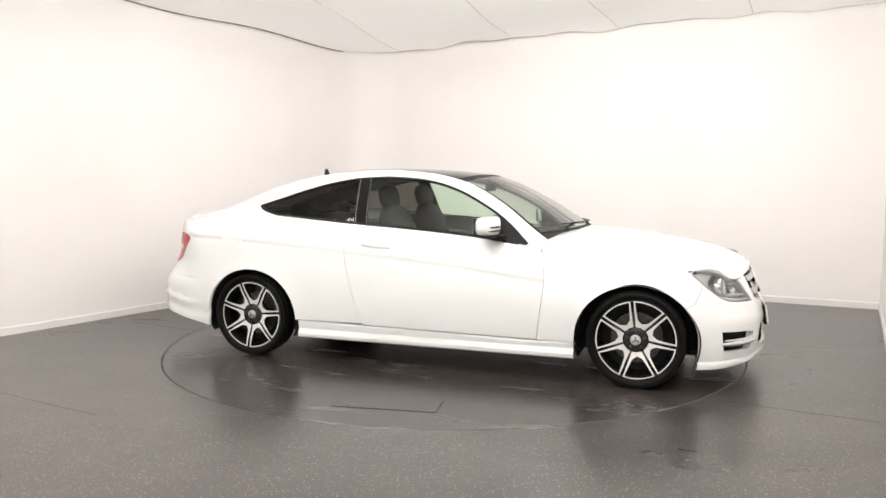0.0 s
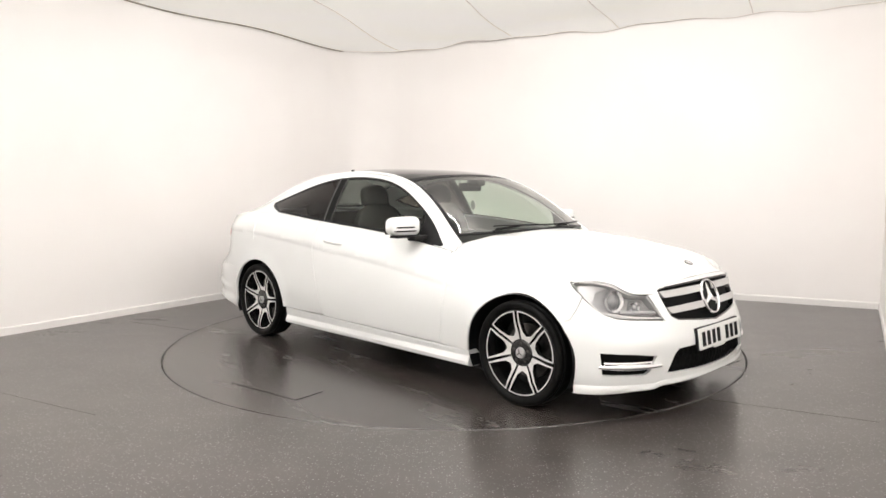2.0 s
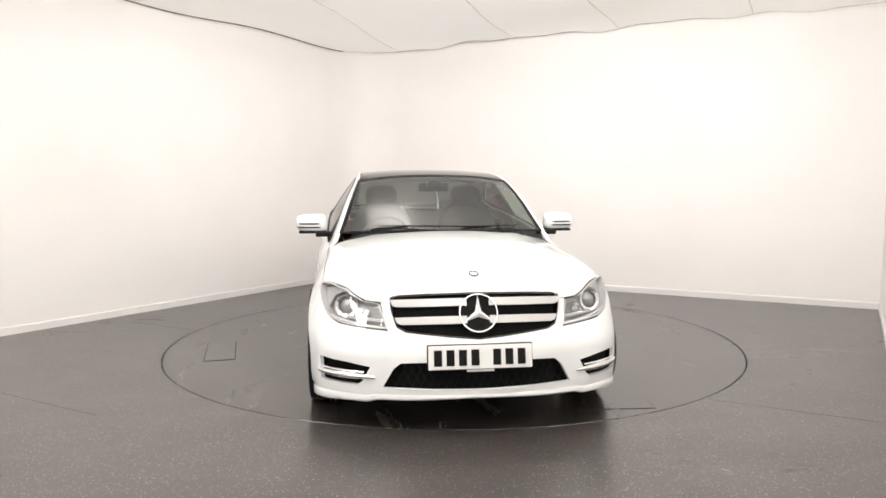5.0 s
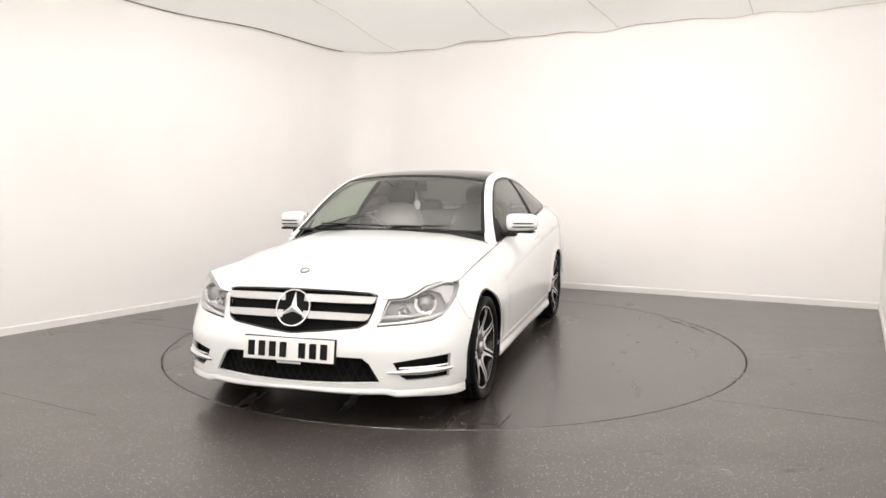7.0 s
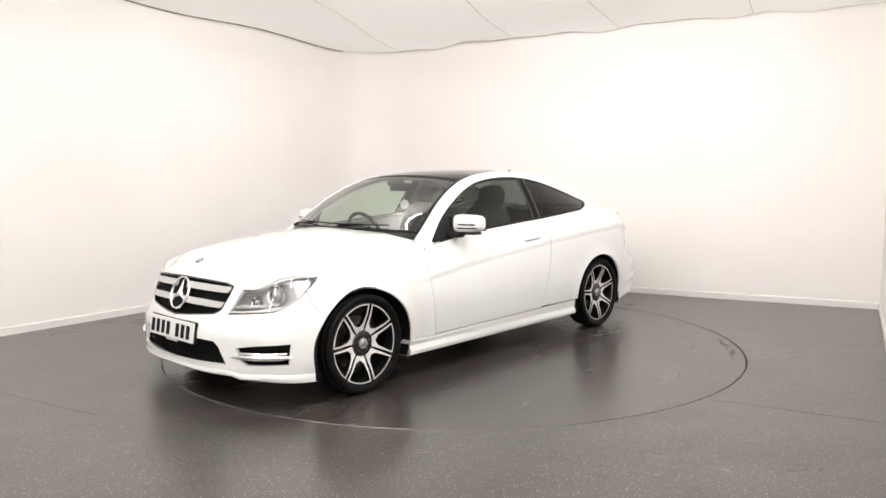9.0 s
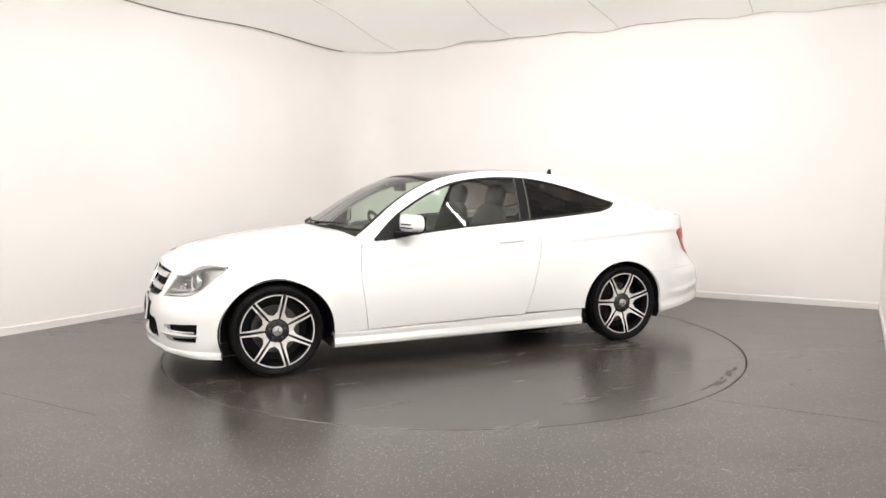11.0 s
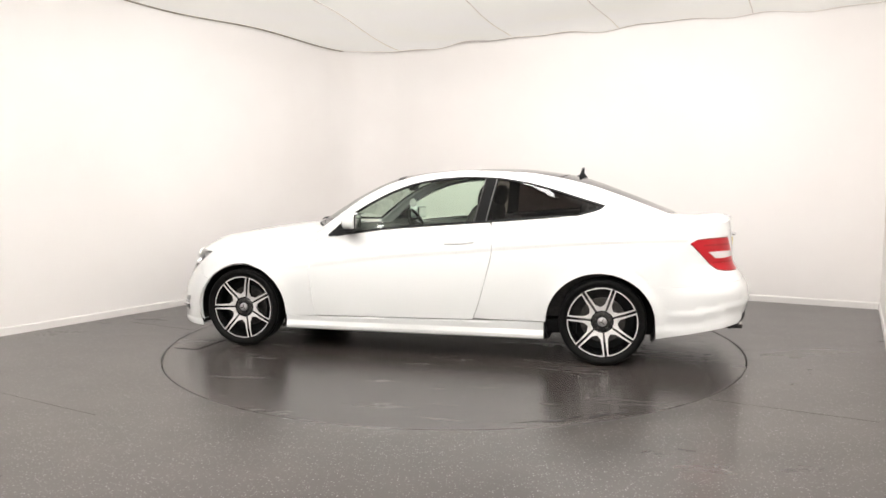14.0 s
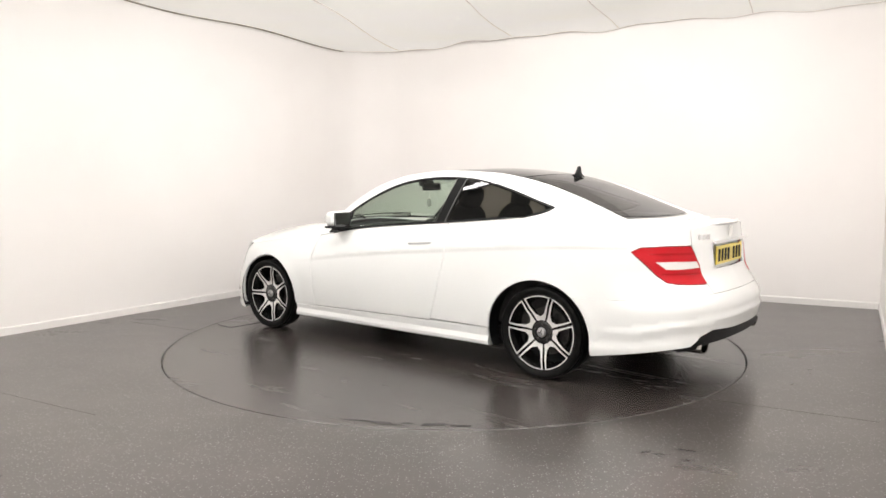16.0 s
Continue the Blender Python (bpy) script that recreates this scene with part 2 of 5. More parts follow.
def pchip(xs, ys):
    """A smooth curve through keys that never overshoots."""
    xs, ys = np.array(xs, float), np.array(ys, float)
    if xs[0] > xs[-1]:
        xs, ys = xs[::-1], ys[::-1]
    h, d = np.diff(xs), np.diff(ys) / np.diff(xs)
    m = np.zeros(len(xs))
    for i in range(1, len(xs) - 1):
        if d[i - 1] * d[i] > 0:
            w1, w2 = 2 * h[i] + h[i - 1], h[i] + 2 * h[i - 1]
            m[i] = (w1 + w2) / (w1 / d[i - 1] + w2 / d[i])
    m[0], m[-1] = d[0], d[-1]

    def f(x):
        x = min(max(x, xs[0]), xs[-1])
        i = min(max(int(np.searchsorted(xs, x)) - 1, 0), len(h) - 1)
        t = (x - xs[i]) / h[i]
        return float((1 + 2 * t) * (1 - t) ** 2 * ys[i] + t * (1 - t) ** 2 * h[i] * m[i] + t * t * (3 - 2 * t) * ys[i + 1] + t * t * (t - 1) * h[i] * m[i + 1])
    return f


def smooth01(t):
    t = min(max(t, 0.0), 1.0)
    return t * t * (3 - 2 * t)


# ---------------------------------------------------------------- the booth
CORNER_L = Vector((-1.21, 4.187, 0))
CORNER_R = Vector((4.287, 1.319, 0))
DL = Vector((-math.cos(radians(57.95)), -math.sin(radians(57.95)), 0))  # along the left wall to the camera
DR = -U                                                                  # along the right wall to the camera
NEAR_L, NEAR_R = CORNER_L + DL * 9.0, CORNER_R + DR * 9.6


def wall_slab(name, a, b, out, label, z0=-0.02, z1=3.3, thick=0.14):
    o = out.normalized() * thick
    v = [(p.x, p.y, z) for z in (z0, z1) for p in (a, b, b + o, a + o)]
    f = [(0, 1, 2, 3), (4, 5, 6, 7), (0, 1, 5, 4), (1, 2, 6, 5), (2, 3, 7, 6), (3, 0, 4, 7)]
    return tagged(mesh_ob(name, v, f, M_WALL, smooth=False), label, kind="structure")


CLOTH_SEAMS = ((-1.62, -0.2, -0.67, 3.80), (-0.24, 0.0, 0.69, 2.86), (0.84, 0.1, 1.87, 2.43), (2.30, 0.15, 3.15, 1.87))


def build_booth():
    r = 0.7   # rounded corner between left and back wall
    bdir = (CORNER_R - CORNER_L).normalized()
    la, ba = CORNER_L + DL * r, CORNER_L + bdir * r
    outl = Vector((DL.y, -DL.x, 0))
    outb = Vector((-bdir.y, bdir.x, 0))
    wall_slab("wall_left", la, NEAR_L, outl, "plain matt white painted booth wall")
    wall_slab("wall_back", ba, CORNER_R, outb, "plain matt white painted booth wall")
    wall_slab("wall_right", CORNER_R, NEAR_R, Vector((-DR.y, DR.x, 0)), "plain matt white painted booth wall")
    # unseen wall added behind the camera to close the room
    wall_slab("wall_near_added", NEAR_L, NEAR_R, Vector((-(NEAR_R - NEAR_L).y, (NEAR_R - NEAR_L).x, 0)) * -1, "added plain white wall closing the booth behind the camera, unseen")
    # curved corner panel
    arc = []
    for i in range(17):
        t = i / 16
        arc.append(la * (1 - t) ** 2 + CORNER_L * 2 * t * (1 - t) + ba * t * t)
    mid = CORNER_L - (la + ba) / 2
    o = mid.normalized() * 0.14
    v = [(p.x, p.y, z) for p in arc for z in (-0.02, 3.3)] + [(p.x + o.x, p.y + o.y, z) for p in arc for z in (-0.02, 3.3)]
    n = len(arc)
    f = []
    for i in range(n - 1):
        f += [(2 * i, 2 * i + 2, 2 * i + 3, 2 * i + 1), (2 * n + 2 * i, 2 * n + 2 * i + 1, 2 * n + 2 * i + 3, 2 * n + 2 * i + 2)]
    tagged(mesh_ob("wall_corner", v, f, M_WALL), "rounded white corner between two booth walls", kind="structure")
    # baseboards: a thin board with a rounded top edge, along the walls' inner faces
    path = [NEAR_L - DL * 0.02] + [NEAR_L + (la - NEAR_L) * 0.5] + arc + [CORNER_R]

    def board(name, pts, label):
        prof = [(0.0, 0.0), (0.014, 0.0), (0.014, 0.058), (0.010, 0.066), (0.0, 0.068)]
        vs, fs = [], []
        for i, p in enumerate(pts):
            a, b = pts[max(i - 1, 0)], pts[min(i + 1, len(pts) - 1)]
            d = (b - a).normalized()
            inn = Vector((d.y, -d.x, 0))
            vs += [(p.x + inn.x * q, p.y + inn.y * q, z) for q, z in prof]
        k = len(prof)
        for i in range(len(pts) - 1):
            fs += [(i * k + j, i * k + j + 1, (i + 1) * k + j + 1, (i + 1) * k + j) for j in range(k - 1)]
        tagged(mesh_ob(name, vs, fs, M_TRIM, smooth=False), label, kind="structure")

    board("baseboard_back", path, "low white painted baseboard with a thin top edge")
    board("baseboard_right", [CORNER_R + DR * 0.014, NEAR_R], "low white painted baseboard with a thin top edge")
    # ceiling of stretched cloth, sagging between its fixings
    rows, cols = 48, 72
    vs = []
    a0, b0, a1, b1 = CORNER_L, CORNER_R, NEAR_L, NEAR_R
    for i in range(rows + 1):
        for j in range(cols + 1):
            p = (a0.lerp(b0, j / cols)).lerp(a1.lerp(b1, j / cols), (i / rows) ** 1.5)
            e = min(i / 4, 1) * min(j / 6, 1) * min((cols - j) / 6, 1)
            edge = (j / cols) * 6.2
            wave = 0.028 * math.sin(edge * 4.1 + 0.6) * math.sin(edge * 1.3) + 0.012 * math.sin(edge * 9.0)
            sag = -0.03 * e + 0.02 * math.sin(p.x * 1.7 + p.y * 2.1)
            vs.append((p.x, p.y, CEIL + sag + wave * (1 - 0.8 * min(i / 10, 1))))
    fs = [(i * (cols + 1) + j, i * (cols + 1) + j + 1, (i + 1) * (cols + 1) + j + 1, (i + 1) * (cols + 1) + j) for i in range(rows) for j in range(cols)]
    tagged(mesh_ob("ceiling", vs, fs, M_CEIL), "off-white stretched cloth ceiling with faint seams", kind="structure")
    cloth = bpy.data.objects["ceiling"].data.vertices
    left = [cloth[i * (cols + 1)].co for i in range(30, -1, -1)]
    back = [cloth[j].co for j in range(0, cols + 1)]
    # the left cord is brown and thicker, to include the cloth edge's shadow
    for name, run, m in (("ceiling_edge_left", left, M_CORD_SHADOW), ("ceiling_edge_back", back, M_SEAM)):
        bm = tube_bm([(p.x + 0.012 * (run is left), p.y - 0.014, p.z - 0.004) for p in run], 0.011 if run is left else 0.0065, 6)
        tagged(part(name, bm, m, smooth=True), "thin edge cord along the cloth ceiling", kind="structure")
    for k, (x0, y0, x1, y1) in enumerate(CLOTH_SEAMS):
        pts = []
        for i in range(25):
            x, y = x0 + (x1 - x0) * i / 24, y0 + (y1 - y0) * i / 24
            near = min(cloth, key=lambda v: (v.co.x - x) ** 2 + (v.co.y - y) ** 2).co
            pts.append((x, y, near.z - 0.003))
        tagged(part("ceiling_seam_%d" % (k + 1), tube_bm(pts, 0.0045, 6), M_SEAM, smooth=True), "faint sewn seam in the cloth ceiling", kind="structure")
    slab = [NEAR_L, NEAR_R, CORNER_R, CORNER_L]
    v = [(p.x * 1.05, p.y * 1.05, z) for z in (3.25, 3.4) for p in slab]
    tagged(mesh_ob("ceiling_slab", v, [(0, 1, 2, 3), (4, 5, 6, 7), (0, 1, 5, 4), (1, 2, 6, 5), (2, 3, 7, 6), (3, 0, 4, 7)], M_WALL, smooth=False),
           "plain white slab above the cloth ceiling", kind="structure")


R_TABLE = 2.248


def build_floor():
    """One sheet with a round hole for the turntable, and a shallow pit under it."""
    n = 160
    vs, fs = [], []
    for r, z in ((R_TABLE, -0.05), (R_TABLE, 0.0), (2.6, 0.0), (4.0, 0.0), (7.0, 0.0), (14.0, 0.0)):
        for i in range(n):
            a = 2 * math.pi * i / n
            vs.append((r * math.cos(a), r * math.sin(a), z))
    for k in range(5):
        fs += [(k * n + i, k * n + (i + 1) % n, (k + 1) * n + (i + 1) % n, (k + 1) * n + i) for i in range(n)]
    ob = mesh_ob("floor", vs, fs, M_FLOOR, smooth=False)
    tagged(ob, "dark grey-brown sheet vinyl floor with a satin sheen", kind="structure")
    pit = lathe_bm([(R_TABLE + 0.02, -0.05), (R_TABLE + 0.02, -0.08)], 96, "z")
    tagged(part("floor_pit", pit, M_GROOVE), "dark shallow pit under the turntable", kind="structure")


def build_turntable():
    base = new("turntable")
    tagged(base, "round motor turntable flush in a dark vinyl floor", "turntable")
    rt = R_TABLE - 0.009
    bm = lathe_bm([(rt, -0.045), (rt, -0.004), (rt - 0.004, 0.0), (rt - 0.3, 0.0), (1.2, 0.0), (0.4, 0.0)], 160, "z")
    part("disc", bm, M_TABLE, base)
    # access hatches, each a thin plate in a narrow dark frame
    for x, y, w, d, turn in ((0.22, -1.82, 0.61, 0.22, 7.5), (1.905, 0.68, 0.21, 0.38, -4)):
        m = pose(x, y, 0, 0, 0, turn)
        bm = box_bm((w, d, 0.002), (0, 0, 0.001))
        bmesh.ops.transform(bm, matrix=m, verts=bm.verts)
        part("hatch_frame", bm, M_GROOVE, base)
        bm = box_bm((w - 0.008, d - 0.008, 0.003), (0, 0, 0.0017))
        bmesh.ops.transform(bm, matrix=m, verts=bm.verts)
        part("hatch", bm, M_TABLE, base)
    # damp smears along the rim, and thin old scratches
    rng = random.Random(7)
    for k in range(9):
        a, rr, w, h = radians(113 + 2.1 * k + rng.uniform(-0.8, 0.8)), 2.165 + rng.uniform(-0.02, 0.02), rng.uniform(0.04, 0.09), rng.uniform(0.006, 0.022)
        c, t = Vector((rr * math.cos(a), rr * math.sin(a), 0)), Vector((-math.sin(a), math.cos(a), 0))
        bm = bmesh.new()
        ring = []
        for i in range(14):
            b = 2 * math.pi * i / 14
            q = c + t * w * math.cos(b) * rng.uniform(0.7, 1) + c.normalized() * h * math.sin(b) * rng.uniform(0.6, 1)
            ring.append(bm.verts.new((q.x, q.y, 0.0012 + 0.0001 * k)))
        bm.faces.new(ring)
        part("damp_mark", bm, M_WET, base, "dark damp smear")
    for k in range(30):
        a, rr, turn, w, h = rng.uniform(0, 6.28), rng.uniform(0.9, 2.1), rng.uniform(0, 3.14), rng.uniform(0.02, 0.13), rng.uniform(0.001, 0.0025)
        c, t = Vector((rr * math.cos(a), rr * math.sin(a), 0)), Vector((math.cos(turn), math.sin(turn), 0))
        n = Vector((-t.y, t.x, 0))
        ring = [c - t * w, c - t * w * 0.3 - n * h, c + t * w * 0.5 - n * h * 0.7, c + t * w, c + t * w * 0.4 + n * h, c - t * w * 0.5 + n * h * 0.6]
        bm = bmesh.new()
        bm.faces.new([bm.verts.new((q.x, q.y, 0.0008 + 0.00005 * k)) for q in ring])
        part("scratch", bm, M_SCUFF if k % 5 else M_WET, base)
    return base


# ---------------------------------------------------------------- the car's skin
# x forward, y left, z up, origin on the ground midway between the axles
PLAN = [(2.165, 0), (2.16, 0.14), (2.14, 0.30), (2.085, 0.50), (2.0, 0.67), (1.89, 0.79), (1.75, 0.848), (1.55, 0.872), (1.2, 0.88), (0.8, 0.884),
        (0.3, 0.886), (-0.3, 0.886), (-0.8, 0.885), (-1.2, 0.886), (-1.55, 0.885), (-1.8, 0.868), (-2.02, 0.825), (-2.2, 0.745), (-2.32, 0.60), (-2.385, 0.38), (-2.41, 0.18), (-2.415, 0)]


def dense_plan():
    """The plan's outline as a smooth run of points with its length along."""
    pts = [Vector((*p, 0)) for p in PLAN]
    ext = [Vector((pts[1].x, -pts[1].y, 0))] + pts + [Vector((pts[-2].x, -pts[-2].y, 0))]
    out = []
    for i in range(1, len(ext) - 2):
        p0, p1, p2, p3 = ext[i - 1:i + 3]
        for k in range(24):
            t = k / 24
            out.append(0.5 * (2 * p1 + (p2 - p0) * t + (2 * p0 - 5 * p1 + 4 * p2 - p3) * t * t + (3 * p1 - p0 - 3 * p2 + p3) * t ** 3))
    out.append(pts[-1])
    a = np.array([(p.x, p.y) for p in out])
    s = np.concatenate([[0], np.cumsum(np.hypot(*np.diff(a, axis=0).T))])
    return a, s


PLAN_XY, PLAN_S = dense_plan()
S_END = float(PLAN_S[-1])


def s_x(x):
    return float(np.interp(-x, -PLAN_XY[:, 0], PLAN_S))


def s_yf(y):
    k = int(np.argmax(PLAN_S > 1.3))
    return float(np.interp(y, PLAN_XY[:k, 1], PLAN_S[:k]))


def s_yr(y):
    k = int(np.argmax(PLAN_S > S_END - 1.3))
    return float(np.interp(-y, -PLAN_XY[k:, 1], PLAN_S[k:]))


def plan(s):
    return float(np.interp(s, PLAN_S, PLAN_XY[:, 0])), float(np.interp(s, PLAN_S, PLAN_XY[:, 1]))


# the shoulder: bonnet edge, belt line and deck edge
SHOULDER = [(s_yf(0), 2.062, 0, 0.742), (s_yf(0.22), 2.05, 0.21, 0.735), (s_yf(0.43), 2.012, 0.432, 0.703), (s_yf(0.50), 1.985, 0.463, 0.665), (s_yf(0.60), 1.935, 0.553, 0.668),
            (s_yf(0.66), 1.90, 0.603, 0.688), (s_yf(0.734), 1.85, 0.663, 0.729), (s_yf(0.80), 1.775, 0.735, 0.748), (s_x(1.69), 1.685, 0.785, 0.738), (s_x(1.4), 1.4, 0.785, 0.777),
            (s_x(0.78), 0.78, 0.775, 0.846), (s_x(0.25), 0.25, 0.79, 0.924), (s_x(-0.58), -0.58, 0.795, 0.990), (s_x(-1.24), -1.24, 0.775, 1.032), (s_x(-1.6), -1.6, 0.755, 1.032),
            (s_x(-1.9), -1.86, 0.725, 1.010), (s_x(-2.15), -2.08, 0.655, 0.988), (s_yr(0.58), -2.205, 0.53, 0.990), (s_yr(0.3), -2.268, 0.29, 1.005), (S_END, -2.285, 0, 1.010)]
TOP_X, TOP_Y, TOP_Z = (pchip([k[0] for k in SHOULDER], [k[i] for k in SHOULDER]) for i in (1, 2, 3))
CREASE = pchip([s_x(1.2), s_x(0.76), s_x(0.24), s_x(-0.58), s_x(-1.39), s_x(-1.67), s_x(-2.0)], [0.60, 0.655, 0.722, 0.798, 0.862, 0.877, 0.885])
ARCHES = ((1.378, 0.305, 0.372, 0.338), (-1.362, 0.305, 0.372, 0.343))
S_ARCH = [(s_x(x + 0.0), s_x(x + a), s_x(x - a)) for x, z, a, b in ARCHES]


def skin(s, z):
    """A point of the car's flank, nose or tail, by the way round the plan and the height."""
    x, y = plan(s)
    zt = TOP_Z(s)
    front, rear = 1 - smooth01((s - 0.75) / 0.55), smooth01((s - (S_END - 1.25)) / 0.5)
    side = 1 - max(front, rear)
    z0 = 0.42 * front + 0.50 * side + 0.52 * rear
    tx, ty = TOP_X(s) - x, TOP_Y(s) - y
    if z >= z0:
        q = min((z - z0) / (zt - z0), 1.03)
        zc = CREASE(s)
        if z < zc:
            fs = 0.16 * ((z - z0) / max(zc - z0, 0.02)) ** 2.0 + 0.042 * smooth01((s - 1.55) / 0.6) * math.exp(-(zc - z) / 0.035) * min(1.0, (zc - z) / 0.008)
        else:
            u = (z - zc) / max(zt - zc, 0.02)
            fs = 0.16 + 0.84 * (0.45 * u + 0.55 * u * u)
        f = front * q ** 1.05 + side * fs + rear * (0.72 * smooth01(q * 2.2) + 0.28 * q ** 2)
        x, y = x + tx * f, y + ty * f
    else:
        w = (z0 - z) / 0.3
        n = Vector((front * 1.0 - rear * 1.0, side + 0.35 * (front + rear) * min(y / 0.8, 1), 0))
        n = n.normalized() if n.length else Vector((1, 0, 0))
        d = side * 0.028 * w * w + front * (0.035 * max(w - 0.55, 0) ** 2 * 4 - 0.010 * min(w, 0.6)) + rear * 0.03 * w * w
        x, y = x - n.x * d, y - n.y * d * (1 if y > 1e-4 else 0)
    # soft flare round the wheel openings
    for ax, az, aa, ab in ARCHES:
        r = math.hypot((x - ax) / aa, (z - az) / ab)
        if z > az - 0.1 and r < 1.6:
            y += 0.010 * math.exp(-((r - 1.0) / 0.13) ** 2)
    return Vector((x, y, z))


def resample(poly, step):
    out = []
    n = len(poly)
    for i in range(n):
        a, b = Vector(poly[i]), Vector(poly[(i + 1) % n])
        k = max(1, int((b - a).length / step))
        out += [tuple(a + (b - a) * (j / k)) for j in range(k)]
    return out


def inside(p, poly):
    x, y = p
    c = False
    for i in range(len(poly)):
        (x1, y1), (x2, y2) = poly[i], poly[i - 1]
        if (y1 > y) != (y2 > y) and x < (x2 - x1) * (y - y1) / (y2 - y1) + x1:
            c = not c
    return c


def panel_data(surface, outline, holes=(), step=0.035, edge=0.018, lines=()):
    """Triangles of a sheet on a surface, cut to an outline with holes, with its edges turned inwards."""
    from mathutils.geometry import delaunay_2d_cdt
    loops = [resample(outline, edge)] + [resample(h, edge) for h in holes]
    pts, edges = [], []
    for lp in loops:
        o = len(pts)
        pts += lp
        edges += [(o + i, o + (i + 1) % len(lp)) for i in range(len(lp))]
    xs, ys = [p[0] for p in loops[0]], [p[1] for p in loops[0]]
    for ln in lines:
        o = len(pts)
        run = [q for q in resample(list(ln) + list(ln)[-1:], edge)[:-1] if inside(q, loops[0])] if len(ln) < 3 else [q for q in ln if inside(q, loops[0])]
        pts += run
        edges += [(o + i, o + i + 1) for i in range(len(run) - 1)]
    bpts = np.array(pts)
    nx, ny = int((max(xs) - min(xs)) / step) + 1, int((max(ys) - min(ys)) / step) + 1
    for i in range(1, nx + 1):
        for j in range(1, ny + 1):
            p = (min(xs) + (i - 0.5) * (max(xs) - min(xs)) / nx, min(ys) + (j - 0.5) * (max(ys) - min(ys)) / ny)
            if np.min(np.hypot(bpts[:, 0] - p[0], bpts[:, 1] - p[1])) > edge * 0.7 and inside(p, loops[0]) and not any(inside(p, h) for h in loops[1:]):
                pts.append(p)
    v2, e2, f2, *_ = delaunay_2d_cdt([Vector(p) for p in pts], edges, [], 0, 1e-5)
    faces = []
    for f in f2:
        c = (sum(v2[i].x for i in f) / len(f), sum(v2[i].y for i in f) / len(f))
        if inside(c, loops[0]) and not any(inside(c, h) for h in loops[1:]):
            faces.append(list(f))
    verts = [surface(p.x, p.y) for p in v2]
    return verts, faces


def panel(name, surface, outline, material, parent, holes=(), label="", mirror=False, both=False, step=0.035, edge=0.018, thick=0.012, offset=0.0, lines=()):
    verts, faces = panel_data(surface, outline, holes, step, edge, lines)
    bm = bmesh.new()
    for flip in ((False, True) if both else (mirror,)):
        vs = [bm.verts.new((v.x, -v.y if flip else v.y, v.z)) for v in verts]
        for f in faces:
            try:
                bm.faces.new([vs[i] for i in (reversed(f) if flip else f)])
            except ValueError:
                pass
    bmesh.ops.remove_doubles(bm, verts=bm.verts, dist=0.0006)
    for v in [v for v in bm.verts if not v.link_faces]:
        bm.verts.remove(v)
    bm.normal_update()
    # outward: away from the car's core
    tot = sum((f.normal.dot(f.calc_center_median() - Vector((min(max(f.calc_center_median().x, -1.6), 1.5), 0, 0.5))) for f in bm.faces))
    if tot < 0:
        bmesh.ops.reverse_faces(bm, faces=bm.faces)
        bm.normal_update()
    if offset:
        moves = [(v, v.normal.copy()) for v in bm.verts]
        for v, n in moves:
            v.co += n * offset
    if thick:
        rim = [e for e in bm.edges if e.is_boundary]
        normals = {v: v.normal.copy() for e in rim for v in e.verts}
        ext = bmesh.ops.extrude_edge_only(bm, edges=rim)
        news = {v for v in ext["geom"] if isinstance(v, bmesh.types.BMVert)}
        for v in news:
            src = min((e.other_vert(v) for e in v.link_edges if e.other_vert(v) in normals), key=lambda w: (w.co - v.co).length)
            v.co = v.co - normals[src] * thick
        for e in rim:
            e.smooth = False
    for f in bm.faces:
        f.smooth = True
    me = bpy.data.meshes.new(name)
    bm.to_mesh(me)
    bm.free()
    me.materials.append(material)
    ob = new(name, me)
    ob.parent = parent
    if label:
        ob["label"] = label
    return ob


# greenhouse: rail line between the side windows and the roof
RAIL = [(0.83, 0.738, 0.875), (0.70, 0.700, 0.965), (0.47, 0.638, 1.135), (0.29, 0.597, 1.235), (0.11, 0.567, 1.300), (-0.07, 0.552, 1.335), (-0.4, 0.545, 1.358), (-0.8, 0.545, 1.340),
        (-1.05, 0.55, 1.302), (-1.27, 0.555, 1.248), (-1.49, 0.565, 1.172), (-1.72, 0.585, 1.083), (-1.80, 0.60, 1.052), (-1.95, 0.64, 1.008)]
RAIL_Y, RAIL_Z = (pchip([k[0] for k in RAIL], [k[i] for k in RAIL]) for i in (1, 2))
XE = pchip([0, 1, 2, 3], [0.74, 0.13, -1.04, -1.80])      # roof line along its edge
XC = pchip([0, 1, 2, 3], [0.97, 0.21, -1.11, -1.92])      # and along the middle
ZC = pchip([0, 0.5, 1, 1.3, 1.6, 2, 2.5, 3], [0.957, 1.172, 1.335, 1.375, 1.388, 1.334, 1.195, 1.042])


def canopy(a, b):
    """Windscreen (b 0 to 1), roof (1 to 2) and rear glass (2 to 3); a runs across from -1 to 1."""
    xe = XE(b)
    w = 1 - abs(a) ** 2.3
    return Vector((xe + (XC(b) - xe) * w, RAIL_Y(xe) * a, RAIL_Z(xe) + (ZC(b) - RAIL_Z(xe)) * w))


def side_glass(x, z):
    """The leaning side of the greenhouse above the belt."""
    s = s_x(x)
    yb, zb, yr, zr = TOP_Y(s), TOP_Z(s), RAIL_Y(x), RAIL_Z(x)
    q = (z - zb) / max(zr - zb, 0.01)
    q = min(max(q, -0.05), 1.0)
    return Vector((x, yb + (yr - yb) * q + 0.11 * max(zr - zb, 0) * q * (1 - q) * 1.3, zb + (zr - zb) * q))


